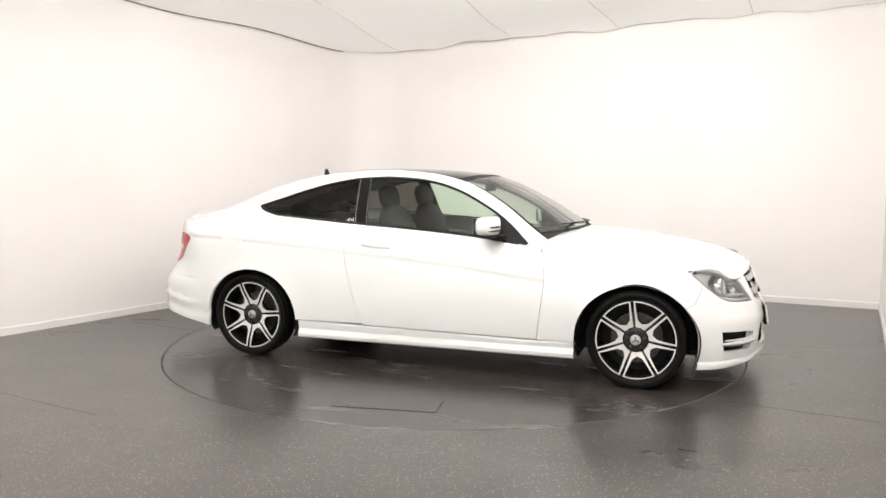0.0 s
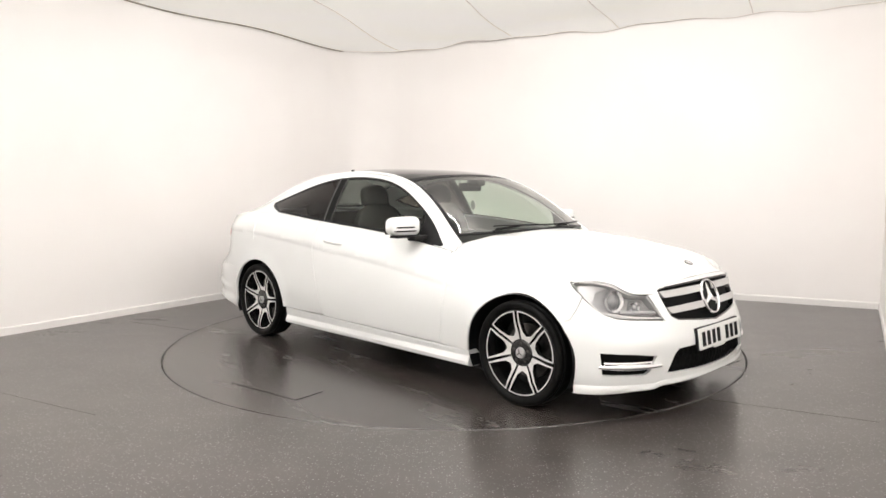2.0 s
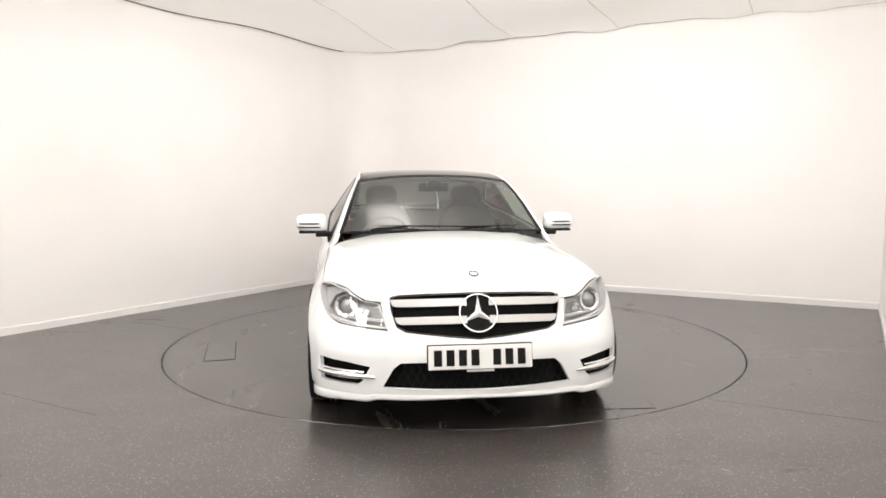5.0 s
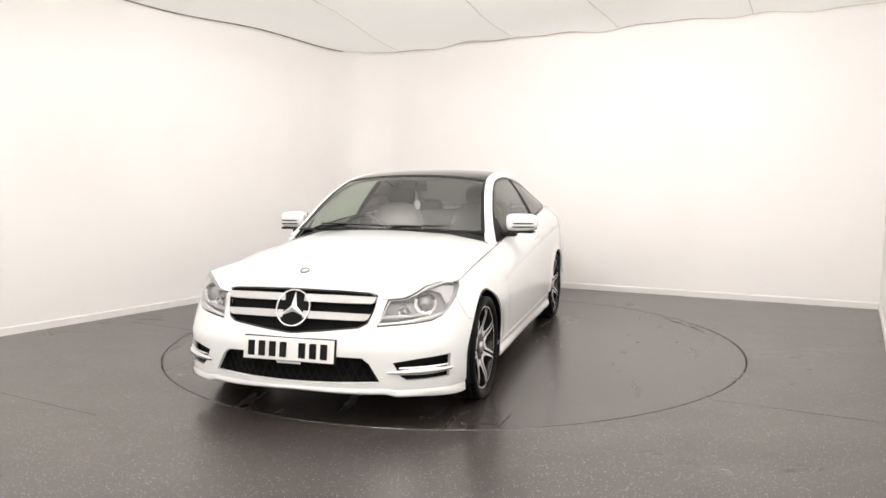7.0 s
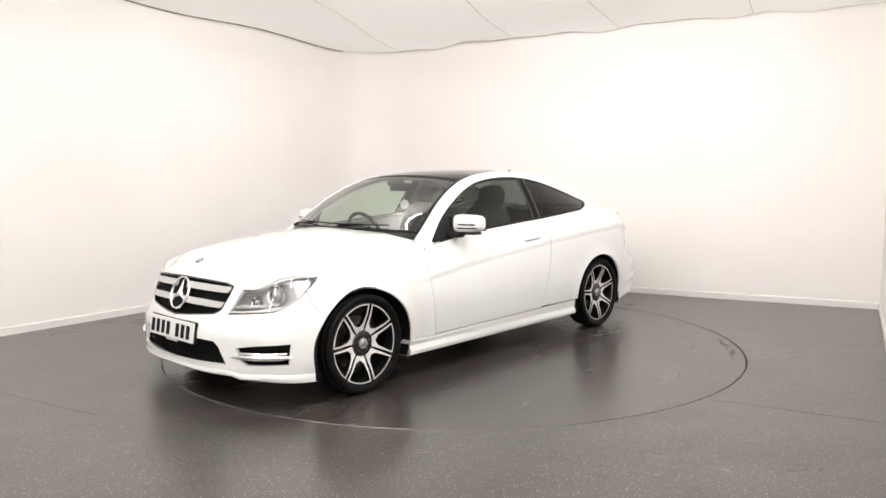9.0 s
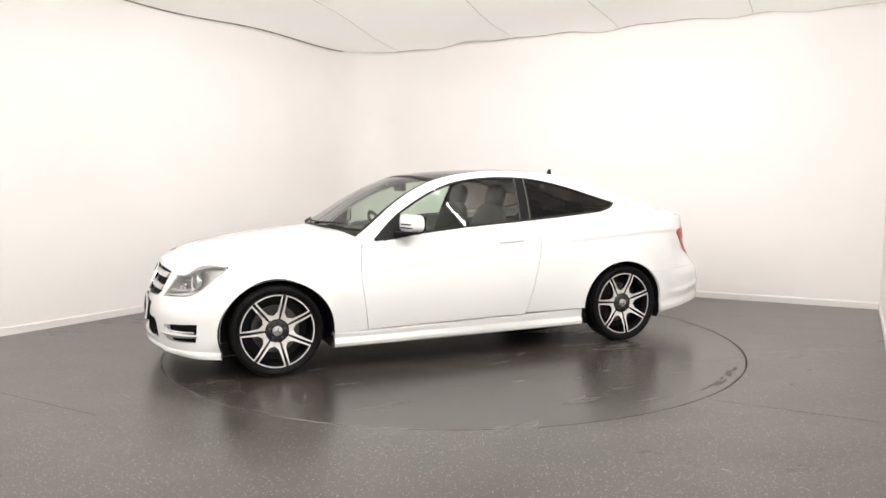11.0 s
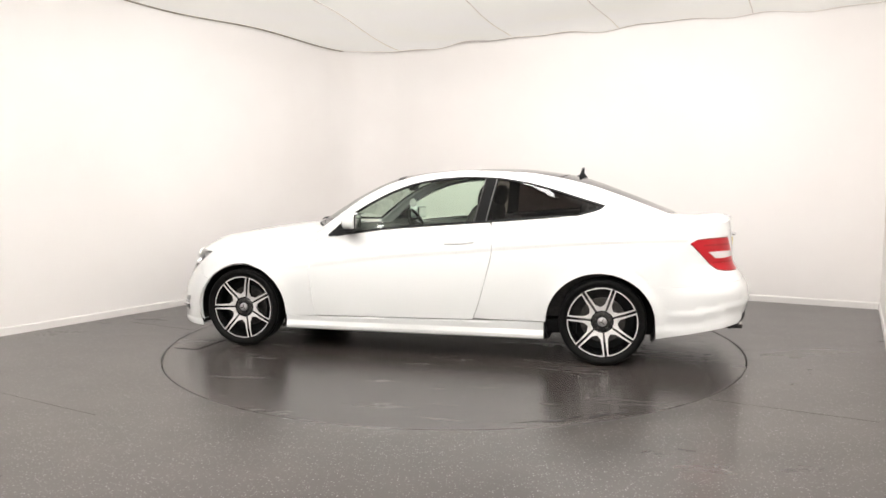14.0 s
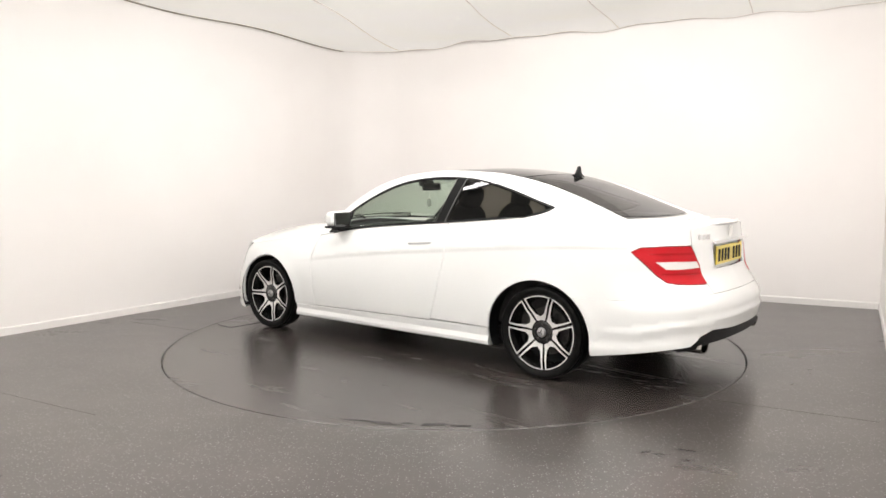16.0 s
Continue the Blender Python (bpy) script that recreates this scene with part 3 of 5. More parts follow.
def bonnet(x, y):
    ye, ze, zc = BON_Y(x), BON_ZE(x), BON_ZC(x)
    r = min(abs(y) / max(ye, 0.02), 1.0)
    crease = 0.006 * math.exp(-((abs(y) - 0.36 - 0.1 * (2 - x)) / 0.06) ** 2)
    return Vector((x, y, ze + (zc - ze) * (1 - r ** 2.5) + crease * (1 - r ** 4)))


BON_X = [0.70, 0.78, 1.40, 1.685, 1.775, 1.85, 1.90, 1.935, 1.985, 2.012, 2.05, 2.062]
NOSE_Y = pchip(BON_X, [0.774, 0.775, 0.782, 0.782, 0.733, 0.661, 0.601, 0.551, 0.461, 0.430, 0.208, 0.02])
NOSE_ZE = pchip(BON_X, [0.850, 0.846, 0.777, 0.738, 0.748, 0.729, 0.688, 0.668, 0.665, 0.703, 0.735, 0.742])
WING_EDGE = np.array([(TOP_X(s), TOP_Y(s), TOP_Z(s)) for s in np.linspace(s_x(0.68), s_x(1.68), 120)])


def BON_Y(x):
    """The bonnet's half width: along the wing's top edge, then round the nose."""
    return float(np.interp(x, WING_EDGE[:, 0], WING_EDGE[:, 1])) - 0.0022 if x < 1.675 else NOSE_Y(x)


def BON_ZE(x):
    return float(np.interp(x, WING_EDGE[:, 0], WING_EDGE[:, 2])) if x < 1.675 else NOSE_ZE(x)


BON_ZC = pchip([0.70, 0.98, 1.21, 1.44, 1.67, 1.90, 2.0, 2.062], [0.968, 0.957, 0.937, 0.908, 0.870, 0.818, 0.778, 0.742])


def deck(x, y):
    ye, ze, zc = DECK_Y(x), DECK_ZE(x), DECK_ZC(x)
    r = min(abs(y) / max(ye, 0.02), 1.0)
    return Vector((x, y, ze + (zc - ze) * (1 - r ** 2.5)))


DECK_Y = pchip([-1.70, -1.86, -2.08, -2.205, -2.268, -2.287], [0.745, 0.725, 0.655, 0.53, 0.29, 0.02])
DECK_ZE = pchip([-1.70, -1.86, -2.08, -2.205, -2.268, -2.287], [1.026, 1.010, 0.988, 0.990, 1.005, 1.010])
DECK_ZC = pchip([-1.70, -1.80, -1.92, -2.05, -2.22, -2.287], [1.09, 1.07, 1.038, 1.026, 1.034, 1.014])

DOOR_F = pchip([0.25, 0.47, 0.63, 0.76, 0.86], [0.762, 0.79, 0.808, 0.798, 0.775])
DOOR_R = pchip([0.26, 0.43, 0.60, 0.80, 1.0], [-0.455, -0.515, -0.56, -0.60, -0.585])


def arch_points(k, inward=0.0, n=40, a0=0, a1=180):
    ax, az, aa, ab = ARCHES[k]
    return [(ax + (aa - inward) * math.cos(radians(a0 + (a1 - a0) * i / n)), az + (ab - inward) * math.sin(radians(a0 + (a1 - a0) * i / n))) for i in range(n + 1)]


def sz(points):
    return [(s_x(x), z) for x, z in points]


def top_run(x0, x1, dz=0.0, n=24):
    return [(s_x(x0 + (x1 - x0) * i / n), TOP_Z(s_x(x0 + (x1 - x0) * i / n)) + dz) for i in range(n + 1)]


# lamp outlines by the way round the plan and the height
HEADLAMP = [(s_yf(0.468), 0.537), (s_yf(0.537), 0.655), (s_yf(0.624), 0.664), (s_yf(0.68), 0.690), (s_yf(0.734), 0.721), (s_yf(0.80), 0.741), (s_x(1.75), 0.740), (s_x(1.685), 0.730),
            (s_x(1.72), 0.712), (s_x(1.789), 0.674), (s_x(1.843), 0.629), (s_x(1.899), 0.581), (s_yf(0.734), 0.558), (s_yf(0.671), 0.549), (s_yf(0.562), 0.541)]
TAILLAMP = [(s_x(-1.98), 0.854), (s_x(-2.034), 0.878), (s_x(-2.15), 0.882), (s_yr(0.70), 0.883), (s_yr(0.569), 0.884), (s_yr(0.492), 0.768), (s_yr(0.464), 0.658), (s_yr(0.696), 0.667), (s_yr(0.751), 0.678), (s_x(-2.13), 0.718), (s_x(-2.085), 0.761)]
GRILLE = [(s_yf(0.0), 0.715), (s_yf(0.255), 0.709), (s_yf(0.44), 0.696), (s_yf(0.455), 0.682), (s_yf(0.44), 0.627), (s_yf(0.404), 0.551), (s_yf(0.36), 0.528), (s_yf(0.15), 0.505), (s_yf(0.0), 0.492)]
INTAKE = [(s_yf(0.0), 0.381), (s_yf(0.266), 0.381), (s_yf(0.395), 0.375), (s_yf(0.43), 0.346), (s_yf(0.485), 0.249), (s_yf(0.28), 0.244), (s_yf(0.0), 0.240)]
FOG = [(s_yf(0.545), 0.350), (s_yf(0.66), 0.366), (s_x(1.876), 0.377), (s_x(1.886), 0.258), (s_yf(0.61), 0.256), (s_yf(0.584), 0.275)]
PLATE_HOLE = [(S_END, 0.895), (s_yr(0.31), 0.893), (s_yr(0.325), 0.88), (s_yr(0.30), 0.735), (S_END, 0.733)]


def grow(poly, d):
    """The outline pushed out (or in) from its middle."""
    cx, cy = sum(p[0] for p in poly) / len(poly), sum(p[1] for p in poly) / len(poly)
    out = []
    for x, y in poly:
        v = Vector((x - cx, y - cy))
        v = v + v.normalized() * d
        out.append((cx + v.x, cy + v.y))
    return out


def half_gap(poly, d):
    """As grow, but leaves points on the middle line of the car there."""
    cy = sum(p[1] for p in poly) / len(poly)
    out = []
    for x, y in poly:
        out.append((x if x < 1e-6 else x + d, y + (d if y > cy else -d)))
    return out


CREASES = [[(s, CREASE(s) - d) for s in np.linspace(s_x(1.15), s_x(-1.95), 170)] for d in (0.0, 0.008, 0.025)]


def build_body(car):
    xa_f, xa_r = ARCHES[0][0] + ARCHES[0][2], ARCHES[0][0] - ARCHES[0][2]
    xb_f, xb_r = ARCHES[1][0] + ARCHES[1][2], ARCHES[1][0] - ARCHES[1][2]
    seam_z = 0.52
    # front bumper, one piece with the grille's and the lamps' openings
    top = [(s_yf(0.53 - 0.53 * i / 14), TOP_Z(s_yf(0.53 - 0.53 * i / 14)) - 0.003) for i in range(15)]
    arc = [(x, z) for x, z in arch_points(0, 0, 40, 0, 60) if z < seam_z]
    out = [(0.0, 0.212), (s_yf(0.3), 0.208), (s_yf(0.50), 0.206), (s_yf(0.57), 0.200), (s_yf(0.7), 0.194), (s_x(xa_f + 0.06), 0.175), (s_x(xa_f + 0.003), 0.172)] + sz(arc) + [(s_x(1.6655), 0.5195)]
    out += [(s_x(1.7205), seam_z + 0.02), (s_x(1.795), 0.658), (s_x(1.85), 0.617), (s_x(1.905), 0.573), (s_yf(0.734), 0.549), (s_yf(0.671), 0.540), (s_yf(0.562), 0.532), (s_yf(0.459), 0.527)] + top
    panel("front_bumper", skin, cut_middle(out), M_PAINT, car, [FOG], "white front bumper with grille and intake openings", both=True, step=0.03, thick=0.02)
    for flip in (False, True):
        # wing
        arc = [(x, z) for x, z in reversed(arch_points(0, 0, 60)) if z > 0.303 and not (x > 1.5 and z < seam_z + 0.004)]
        o = [(s_x(0.766), 0.268), (s_x(1.0), 0.262)] + sz(arc) + [(s_x(1.6645), 0.5205), (s_x(1.718), seam_z + 0.0215), (s_x(1.791), 0.662), (s_x(1.783), 0.670), (s_x(1.714), 0.706), (s_x(1.677), 0.726)]
        o += top_run(1.675, 0.785, -0.0015) + [(s_x(DOOR_F(z) + 0.0018), z) for z in (0.83, 0.78, 0.74, 0.68, 0.62, 0.55, 0.48, 0.40, 0.33)]
        panel("front_wing", skin, o, M_PAINT, car, mirror=flip, lines=CREASES)
        # door skin below the belt
        zs = [0.272 + 0.05 * i for i in range(12)]
        o = [(s_x(DOOR_F(z) - 0.0018), z) for z in zs if z < 0.84] + top_run(0.765, -0.58, -0.003) + [(s_x(DOOR_R(z) + 0.0018), z) for z in reversed([0.29 + 0.05 * i for i in range(14)])] + [(s_x(x), 0.272 + 0.018 * (0.76 - x) / 1.2) for x in (-0.2, 0.1, 0.4)]
        door = panel("door", skin, o, M_PAINT, car, mirror=flip, lines=CREASES)
        # rear quarter below the belt line and the pillar above it
        arc = [(x, z) for x, z in reversed(arch_points(1, 0, 60)) if z > 0.303 and not (x < -1.5 and z < 0.56)]
        o = [(s_x(DOOR_R(z) - 0.0018), z) for z in [0.30 + 0.05 * i for i in range(14)]] + top_run(-0.59, -2.16, -0.001, 40) + [(s_yr(0.66), TOP_Z(s_yr(0.66))), (s_yr(0.60), TOP_Z(s_yr(0.60)) - 0.001), (s_yr(0.557), TOP_Z(s_yr(0.557)) - 0.001), (s_yr(0.557), 0.891)]
        o += [(s_yr(0.70), 0.890), (s_x(-2.15), 0.889), (s_x(-2.03), 0.884), (s_x(-1.972), 0.856), (s_x(-2.08), 0.755), (s_x(-2.127), 0.712), (s_yr(0.751), 0.672), (s_yr(0.696), 0.661), (s_yr(0.457), 0.652), (s_yr(0.447), 0.5975), (s_yr(0.70), 0.5875), (s_x(-2.05), 0.5725), (s_x(-1.70), 0.5570), (s_x(-1.614), 0.5572)]
        o += sz([p for p in arch_points(1, 0, 60, 180, 0) if p[1] > 0.303 and not (p[0] < -1.5 and p[1] < 0.56)])
        o += [(s_x(-0.99), 0.298), (s_x(-0.7), 0.296)]
        panel("rear_quarter", skin, o, M_PAINT, car, mirror=flip, lines=CREASES)
        # pillar and roof rail frame round the side windows
        up = [(x, RAIL_Z(x)) for x in np.linspace(0.80, -1.93, 70)]
        low = [(x, TOP_Z(s_x(x)) + 0.001) for x in np.linspace(-1.93, 0.80, 60)]
        panel("roof_rail", side_glass, up + low, M_PAINT, car, [window_outline(0.0)], mirror=flip, thick=0.02)
        # black gasket, the two panes and the post between them
        win = window_outline(0.001)
        panel("window_gasket", side_glass, win, M_BLACKP, car, [window_outline(-0.011)], mirror=flip, thick=0.015, edge=0.012, offset=0.002)
        x_post = -0.565
        fr = lean(clip_poly(lean(window_outline(-0.010), -1), x_post + 0.076, True), 1)
        rr = lean(clip_poly(lean(window_outline(-0.010), -1), x_post - 0.022, False), 1)
        panel("door_window", side_glass, clip_poly(fr, 0.47, False), M_GLASS, car, mirror=flip, thick=0.003, label="light green tinted door glass").visible_shadow = False
        panel("mirror_sail", side_glass, clip_poly(fr, 0.467, True), M_BLACKP, car, mirror=flip, thick=0.01)
        panel("rear_side_window", side_glass, rr, M_PRIVACY, car, mirror=flip, thick=0.003, label="dark privacy glass").visible_shadow = False
        # the post's seal, and a grey line painting the reflection along its front edge
        for name, m, e0, e1, out in (("window_post", M_VOID, 0.077, -0.023, 0.001), ("post_seal", M_SEAL_GLINT, -0.008, -0.013, 0.003), ("pane_glint", M_SEAL_GLINT, 0.0755, 0.0725, 0.003)):
            post = lean([(x_post + e0, 0.992), (x_post + e0, RAIL_Z(x_post) - 0.048), (x_post + e1, RAIL_Z(x_post) - 0.048), (x_post + e1, 0.992)], 1)
            panel(name, side_glass, post, m, car, mirror=flip, thick=0.012, offset=out, edge=0.012)
        sgn = -1 if flip else 1
        # bright strip under the glass is dark here: a thin black belt moulding
        pts = [skin(s_x(x), TOP_Z(s_x(x)) - 0.001) * 1 for x in np.linspace(0.62, -1.14, 40)]
        part("belt_moulding", tube_bm([(p.x, sgn * (p.y + 0.002), p.z + 0.004) for p in pts], [0.0042] * 33 + [0.0042 - 0.0006 * i for i in range(7)], 6), M_BLACKP, car, smooth=True)
        # handle: a bar over a shallow cup
        hp = skin(s_x(-0.36), 0.842)
        bar = tube_bm([(hp.x + dx, sgn * (hp.y + dy), hp.z - dx * 0.07) for dx, dy in ((0.115, -0.010), (0.10, -0.004), (0.05, 0.0), (-0.05, 0.0), (-0.10, -0.004), (-0.115, -0.010))], [0.009, 0.013, 0.015, 0.015, 0.013, 0.009], 10)
        part("door_handle", bar, M_PAINT, door, smooth=True, sharp=60)
        if flip:
            fx = [(s_x(-1.435), 0.808), (s_x(-1.61), 0.812), (s_x(-1.62), 0.935), (s_x(-1.445), 0.938)]
            panel("fuel_flap", skin, fx, M_PAINT, car, mirror=True, thick=0.004, offset=0.003)
        # side skirt: moulded strip under the door, flaring to its lower edge
        vs, fs = [], []
        n = 40
        for i in range(n + 1):
            x = 1.002 - 1.977 * i / n
            t = smooth01(abs(x) / 0.98) * 0.010
            prof = [(0.800, 0.262), (0.862, 0.262), (0.866, 0.254), (0.858, 0.225), (0.862 + t, 0.190), (0.858 + t, 0.168), (0.846, 0.158), (0.78, 0.156), (0.70, 0.17)]
            lift = 0.03 * (0.76 - x) / 1.75 if x < 0.76 else 0
            vs += [(x, sgn * y, z + (lift if z > 0.24 else 0.2 * lift)) for y, z in prof]
        k = 9
        for i in range(n):
            fs += [(i * k + j, i * k + j + 1, (i + 1) * k + j + 1, (i + 1) * k + j) for j in range(k - 1)]
        fs += [tuple(range(k)), tuple(range(n * k, n * k + k))]
        mesh_ob("side_skirt", vs, fs, M_PAINT, car, smooth=False)
    # rear bumper
    arc = [(x, z) for x, z in arch_points(1, 0, 40, 180, 120) if z < 0.556]
    o = [(s_x(xb_r - 0.002), 0.205)] + sz(arc) + [(s_x(-1.6145), 0.5565), (s_x(-1.70), 0.5565), (s_x(-2.05), 0.572), (s_yr(0.70), 0.587), (s_yr(0.45), 0.5965), (s_yr(0.2), 0.599), (S_END, 0.599)]
    o += [(S_END, 0.375), (s_yr(0.3), 0.378), (s_yr(0.50), 0.390), (s_yr(0.60), 0.36), (s_yr(0.66), 0.305), (s_yr(0.735), 0.292), (s_x(-2.05), 0.262), (s_x(-1.9), 0.235)]
    panel("rear_bumper", bumper_skin, o, M_PAINT, car, both=True, step=0.03, lines=[[(s, RB_CREASE(s) + d) for s in np.linspace(s_x(-1.74), S_END - 0.002, 90)] for d in (0.0, -0.014)] + [[(s, RB_LEDGE(s) + d) for s in np.linspace(s_x(-1.74), s_x(-2.25), 40)] for d in (0.0, -0.022)], label="white rear bumper over a black diffuser", thick=0.02)
    # diffuser
    o = [(S_END, 0.371), (s_yr(0.3), 0.374), (s_yr(0.50), 0.386), (s_yr(0.60), 0.356), (s_yr(0.66), 0.301), (s_yr(0.735), 0.288), (s_yr(0.70), 0.270), (s_yr(0.6), 0.282), (s_yr(0.5), 0.305), (s_yr(0.2), 0.315), (S_END, 0.315)]
    panel("diffuser", lambda s, z: bumper_skin(s, z) + Vector((0.02, 0, 0)), o, M_BLACKP, car, both=True, label="black plastic diffuser")
    # boot lid: the rear face and the deck in front of it
    o = [(S_END, 0.733), (S_END, 0.601), (s_yr(0.2), 0.601), (s_yr(0.4445), 0.600), (s_yr(0.453), 0.657), (s_yr(0.484), 0.768), (s_yr(0.553), 0.884), (s_yr(0.553), TOP_Z(s_yr(0.553)) - 0.001), (s_yr(0.45), TOP_Z(s_yr(0.45)) - 0.001), (s_yr(0.3), 1.004), (S_END, 1.009)] + PLATE_HOLE[:-1]
    panel("boot_face", skin, o, M_PAINT, car, both=True, label="white boot lid face with a recessed plate")
    foot = [canopy(a, 3.0) for a in np.linspace(0, 1, 14)]
    o = [(p.x + 0.004, p.y) for p in foot] + [(-1.79, DECK_Y(-1.79))] + [(x, DECK_Y(x)) for x in np.linspace(-1.82, -2.28, 26)] + [(-2.2865, 0)]
    panel("boot_lid", deck, o, M_PAINT, car, both=True)
    panel("plate_recess", lambda s, z: skin(s, z) + Vector((0.028, 0, 0)), [(S_END, 0.90), (s_yr(0.33), 0.898), (s_yr(0.32), 0.73), (S_END, 0.728)], M_PAINT, car, both=True, thick=0.0)
    # lip spoiler
    pts = []
    for i in range(41):
        y = -0.60 + 1.2 * i / 40
        x = -2.252 + 0.12 * (abs(y) / 0.60) ** 2.2
        pts.append((x, y, 1.012 - 0.020 * (abs(y) / 0.6) ** 3))
    bm = tube_bm(pts, [0.004 + 0.013 * min(1, 6 * (1 - abs(p[1]) / 0.602)) for p in pts], 8)
    bmesh.ops.scale(bm, vec=(1.8, 1, 1), verts=bm.verts, space=Matrix.Translation((2.22, 0, 0)))
    part("spoiler", bm, M_PAINT, car, smooth=True)
    # bonnet
    bx = list(np.linspace(0.72, 1.68, 24)) + list(np.linspace(1.70, 2.06, 26))
    o = [(2.060, 0)] + [(x, BON_Y(x) - 0.0016) for x in reversed(bx)] + [(0.748, 0.70), (0.795, 0.60), (0.873, 0.44), (0.938, 0.22), (0.958, 0)]
    # black tubes added under the shut lines, standing in for the gap's shade
    for sgn in (-1, 1):
        run = [(x, sgn * (BON_Y(x) - 0.001), BON_ZE(x) - 0.0082) for x in np.linspace(0.80, 1.72, 40)]
        part("bonnet_gap_shade", tube_bm(run, 0.006, 6), M_VOID, car, smooth=True)
    panel("bonnet", bonnet, o, M_PAINT, car, both=True, step=0.04)
    # glass and roof
    quad = lambda a, b0, b1: [(-a, b0), (a, b0), (a, b1), (-a, b1)]
    panel("windscreen", canopy, quad(0.955, 0.015, 0.965), M_SCREEN, car, step=0.06, edge=0.03, thick=0.004, label="clear green-tinted windscreen").visible_shadow = False
    panel("windscreen_surround", canopy, quad(1.0, -0.0, 0.995), M_BLACKP, car, [quad(0.953, 0.02, 0.94)], step=0.06, edge=0.02, thick=0.01, offset=0.002)
    panel("front_roof_glass", canopy, quad(0.965, 1.005, 1.50), M_ROOF, car, step=0.06, edge=0.03, label="black glass front roof panel")
    panel("rear_roof_glass", canopy, quad(0.965, 1.508, 1.985), M_ROOF, car, step=0.06, edge=0.03, label="black glass rear roof panel")
    panel("rear_window", canopy, quad(0.93, 2.0, 2.975), M_REAR, car, step=0.06, edge=0.03, thick=0.004, label="dark tinted rear window").visible_shadow = False
    panel("rear_window_surround", canopy, quad(0.99, 1.992, 3.0), M_BLACK, car, [quad(0.925, 2.04, 2.94)], step=0.06, edge=0.02, thick=0.01, offset=-0.003)
    for sgn in (-1, 1):
        pts = [(x, sgn * (RAIL_Y(x) - 0.001), RAIL_Z(x) - 0.008) for x in np.linspace(0.80, -1.9, 60)]
        part("roof_edge", tube_bm(pts, 0.015, 10), M_PAINT, car, smooth=True)


def cut_middle(out):
    """The bumper's outline with the grille and the intake, which cross the middle line, let in."""
    g = half_gap(GRILLE, 0.004)
    n = half_gap(INTAKE, 0.0)
    return out + g + list(n)


RB_CREASE = pchip([s_x(-1.7), s_x(-2.01), s_x(-2.2), s_yr(0.45), S_END], [0.375, 0.405, 0.445, 0.47, 0.475])


RB_LEDGE = pchip([s_x(-1.7), s_x(-2.01), s_x(-2.2), s_yr(0.6), S_END], [0.285, 0.315, 0.352, 0.365, 0.365])


def bumper_skin(s, z):
    """The rear bumper stands a little prouder than the boot above it."""
    p = skin(s, z)
    w = smooth01((s - s_x(-1.75)) / 0.25) * 0.012 * smooth01((0.60 - z) / 0.10) + smooth01((s - s_x(-1.75)) / 0.25) * (0.010 * smooth01((RB_CREASE(s) - z) / 0.014) - 0.007 * smooth01((RB_CREASE(s) - z - 0.02) / 0.05)) + 0.013 * smooth01((RB_LEDGE(s) - z) / 0.035)
    x, y = plan(s)
    d = Vector((x + 1.6, y * 0.9, 0)).normalized() if x < -1.65 else Vector((0, 1, 0))
    return p + d * w


WIN_TOP = pchip([0.70, 0.52, 0.34, 0.17, 0.0, -0.17, -0.38, -0.59, -0.8, -1.01, -1.22, -1.40], [0.868, 1.030, 1.143, 1.225, 1.279, 1.306, 1.318, 1.310, 1.279, 1.226, 1.160, 1.105])


def window_outline(d):
    """The side windows' common outline in (x, z), grown by d."""
    top = [(x, WIN_TOP(x) + d) for x in np.linspace(0.69 + d * 1.5, -1.385 - d * 2.0, 48)]
    low = [(x, z + 0.004 - d) for x, z in ((-1.355 - d * 2, 1.082), (-1.31 - d * 1.6, 1.064), (-1.26 - d, 1.051))]
    low += [(x, TOP_Z(s_x(x)) + 0.006 - d * 0.7) for x in np.linspace(-1.19, 0.67 + d * 1.5, 40)]
    return top + low


def lean(poly, k):
    """Shears an outline to the rake of the door's rear post and back."""
    return [(x - k * 0.16 * (z - 1.18), z) for x, z in poly]


def clip_poly(poly, x, keep_front):
    out = []
    for i in range(len(poly)):
        p, q = poly[i - 1], poly[i]
        pi, qi = (p[0] >= x) == keep_front, (q[0] >= x) == keep_front
        if pi != qi:
            t = (x - p[0]) / (q[0] - p[0])
            out.append((x, p[1] + t * (q[1] - p[1])))
        if qi:
            out.append(q)
    return out


# ---------------------------------------------------------------- the car's parts
def disc_bm(m, r, depth, n=32):
    bm = bmesh.new()
    bmesh.ops.create_cone(bm, cap_ends=True, segments=n, radius1=r, radius2=r, depth=depth, matrix=m)
    return bm


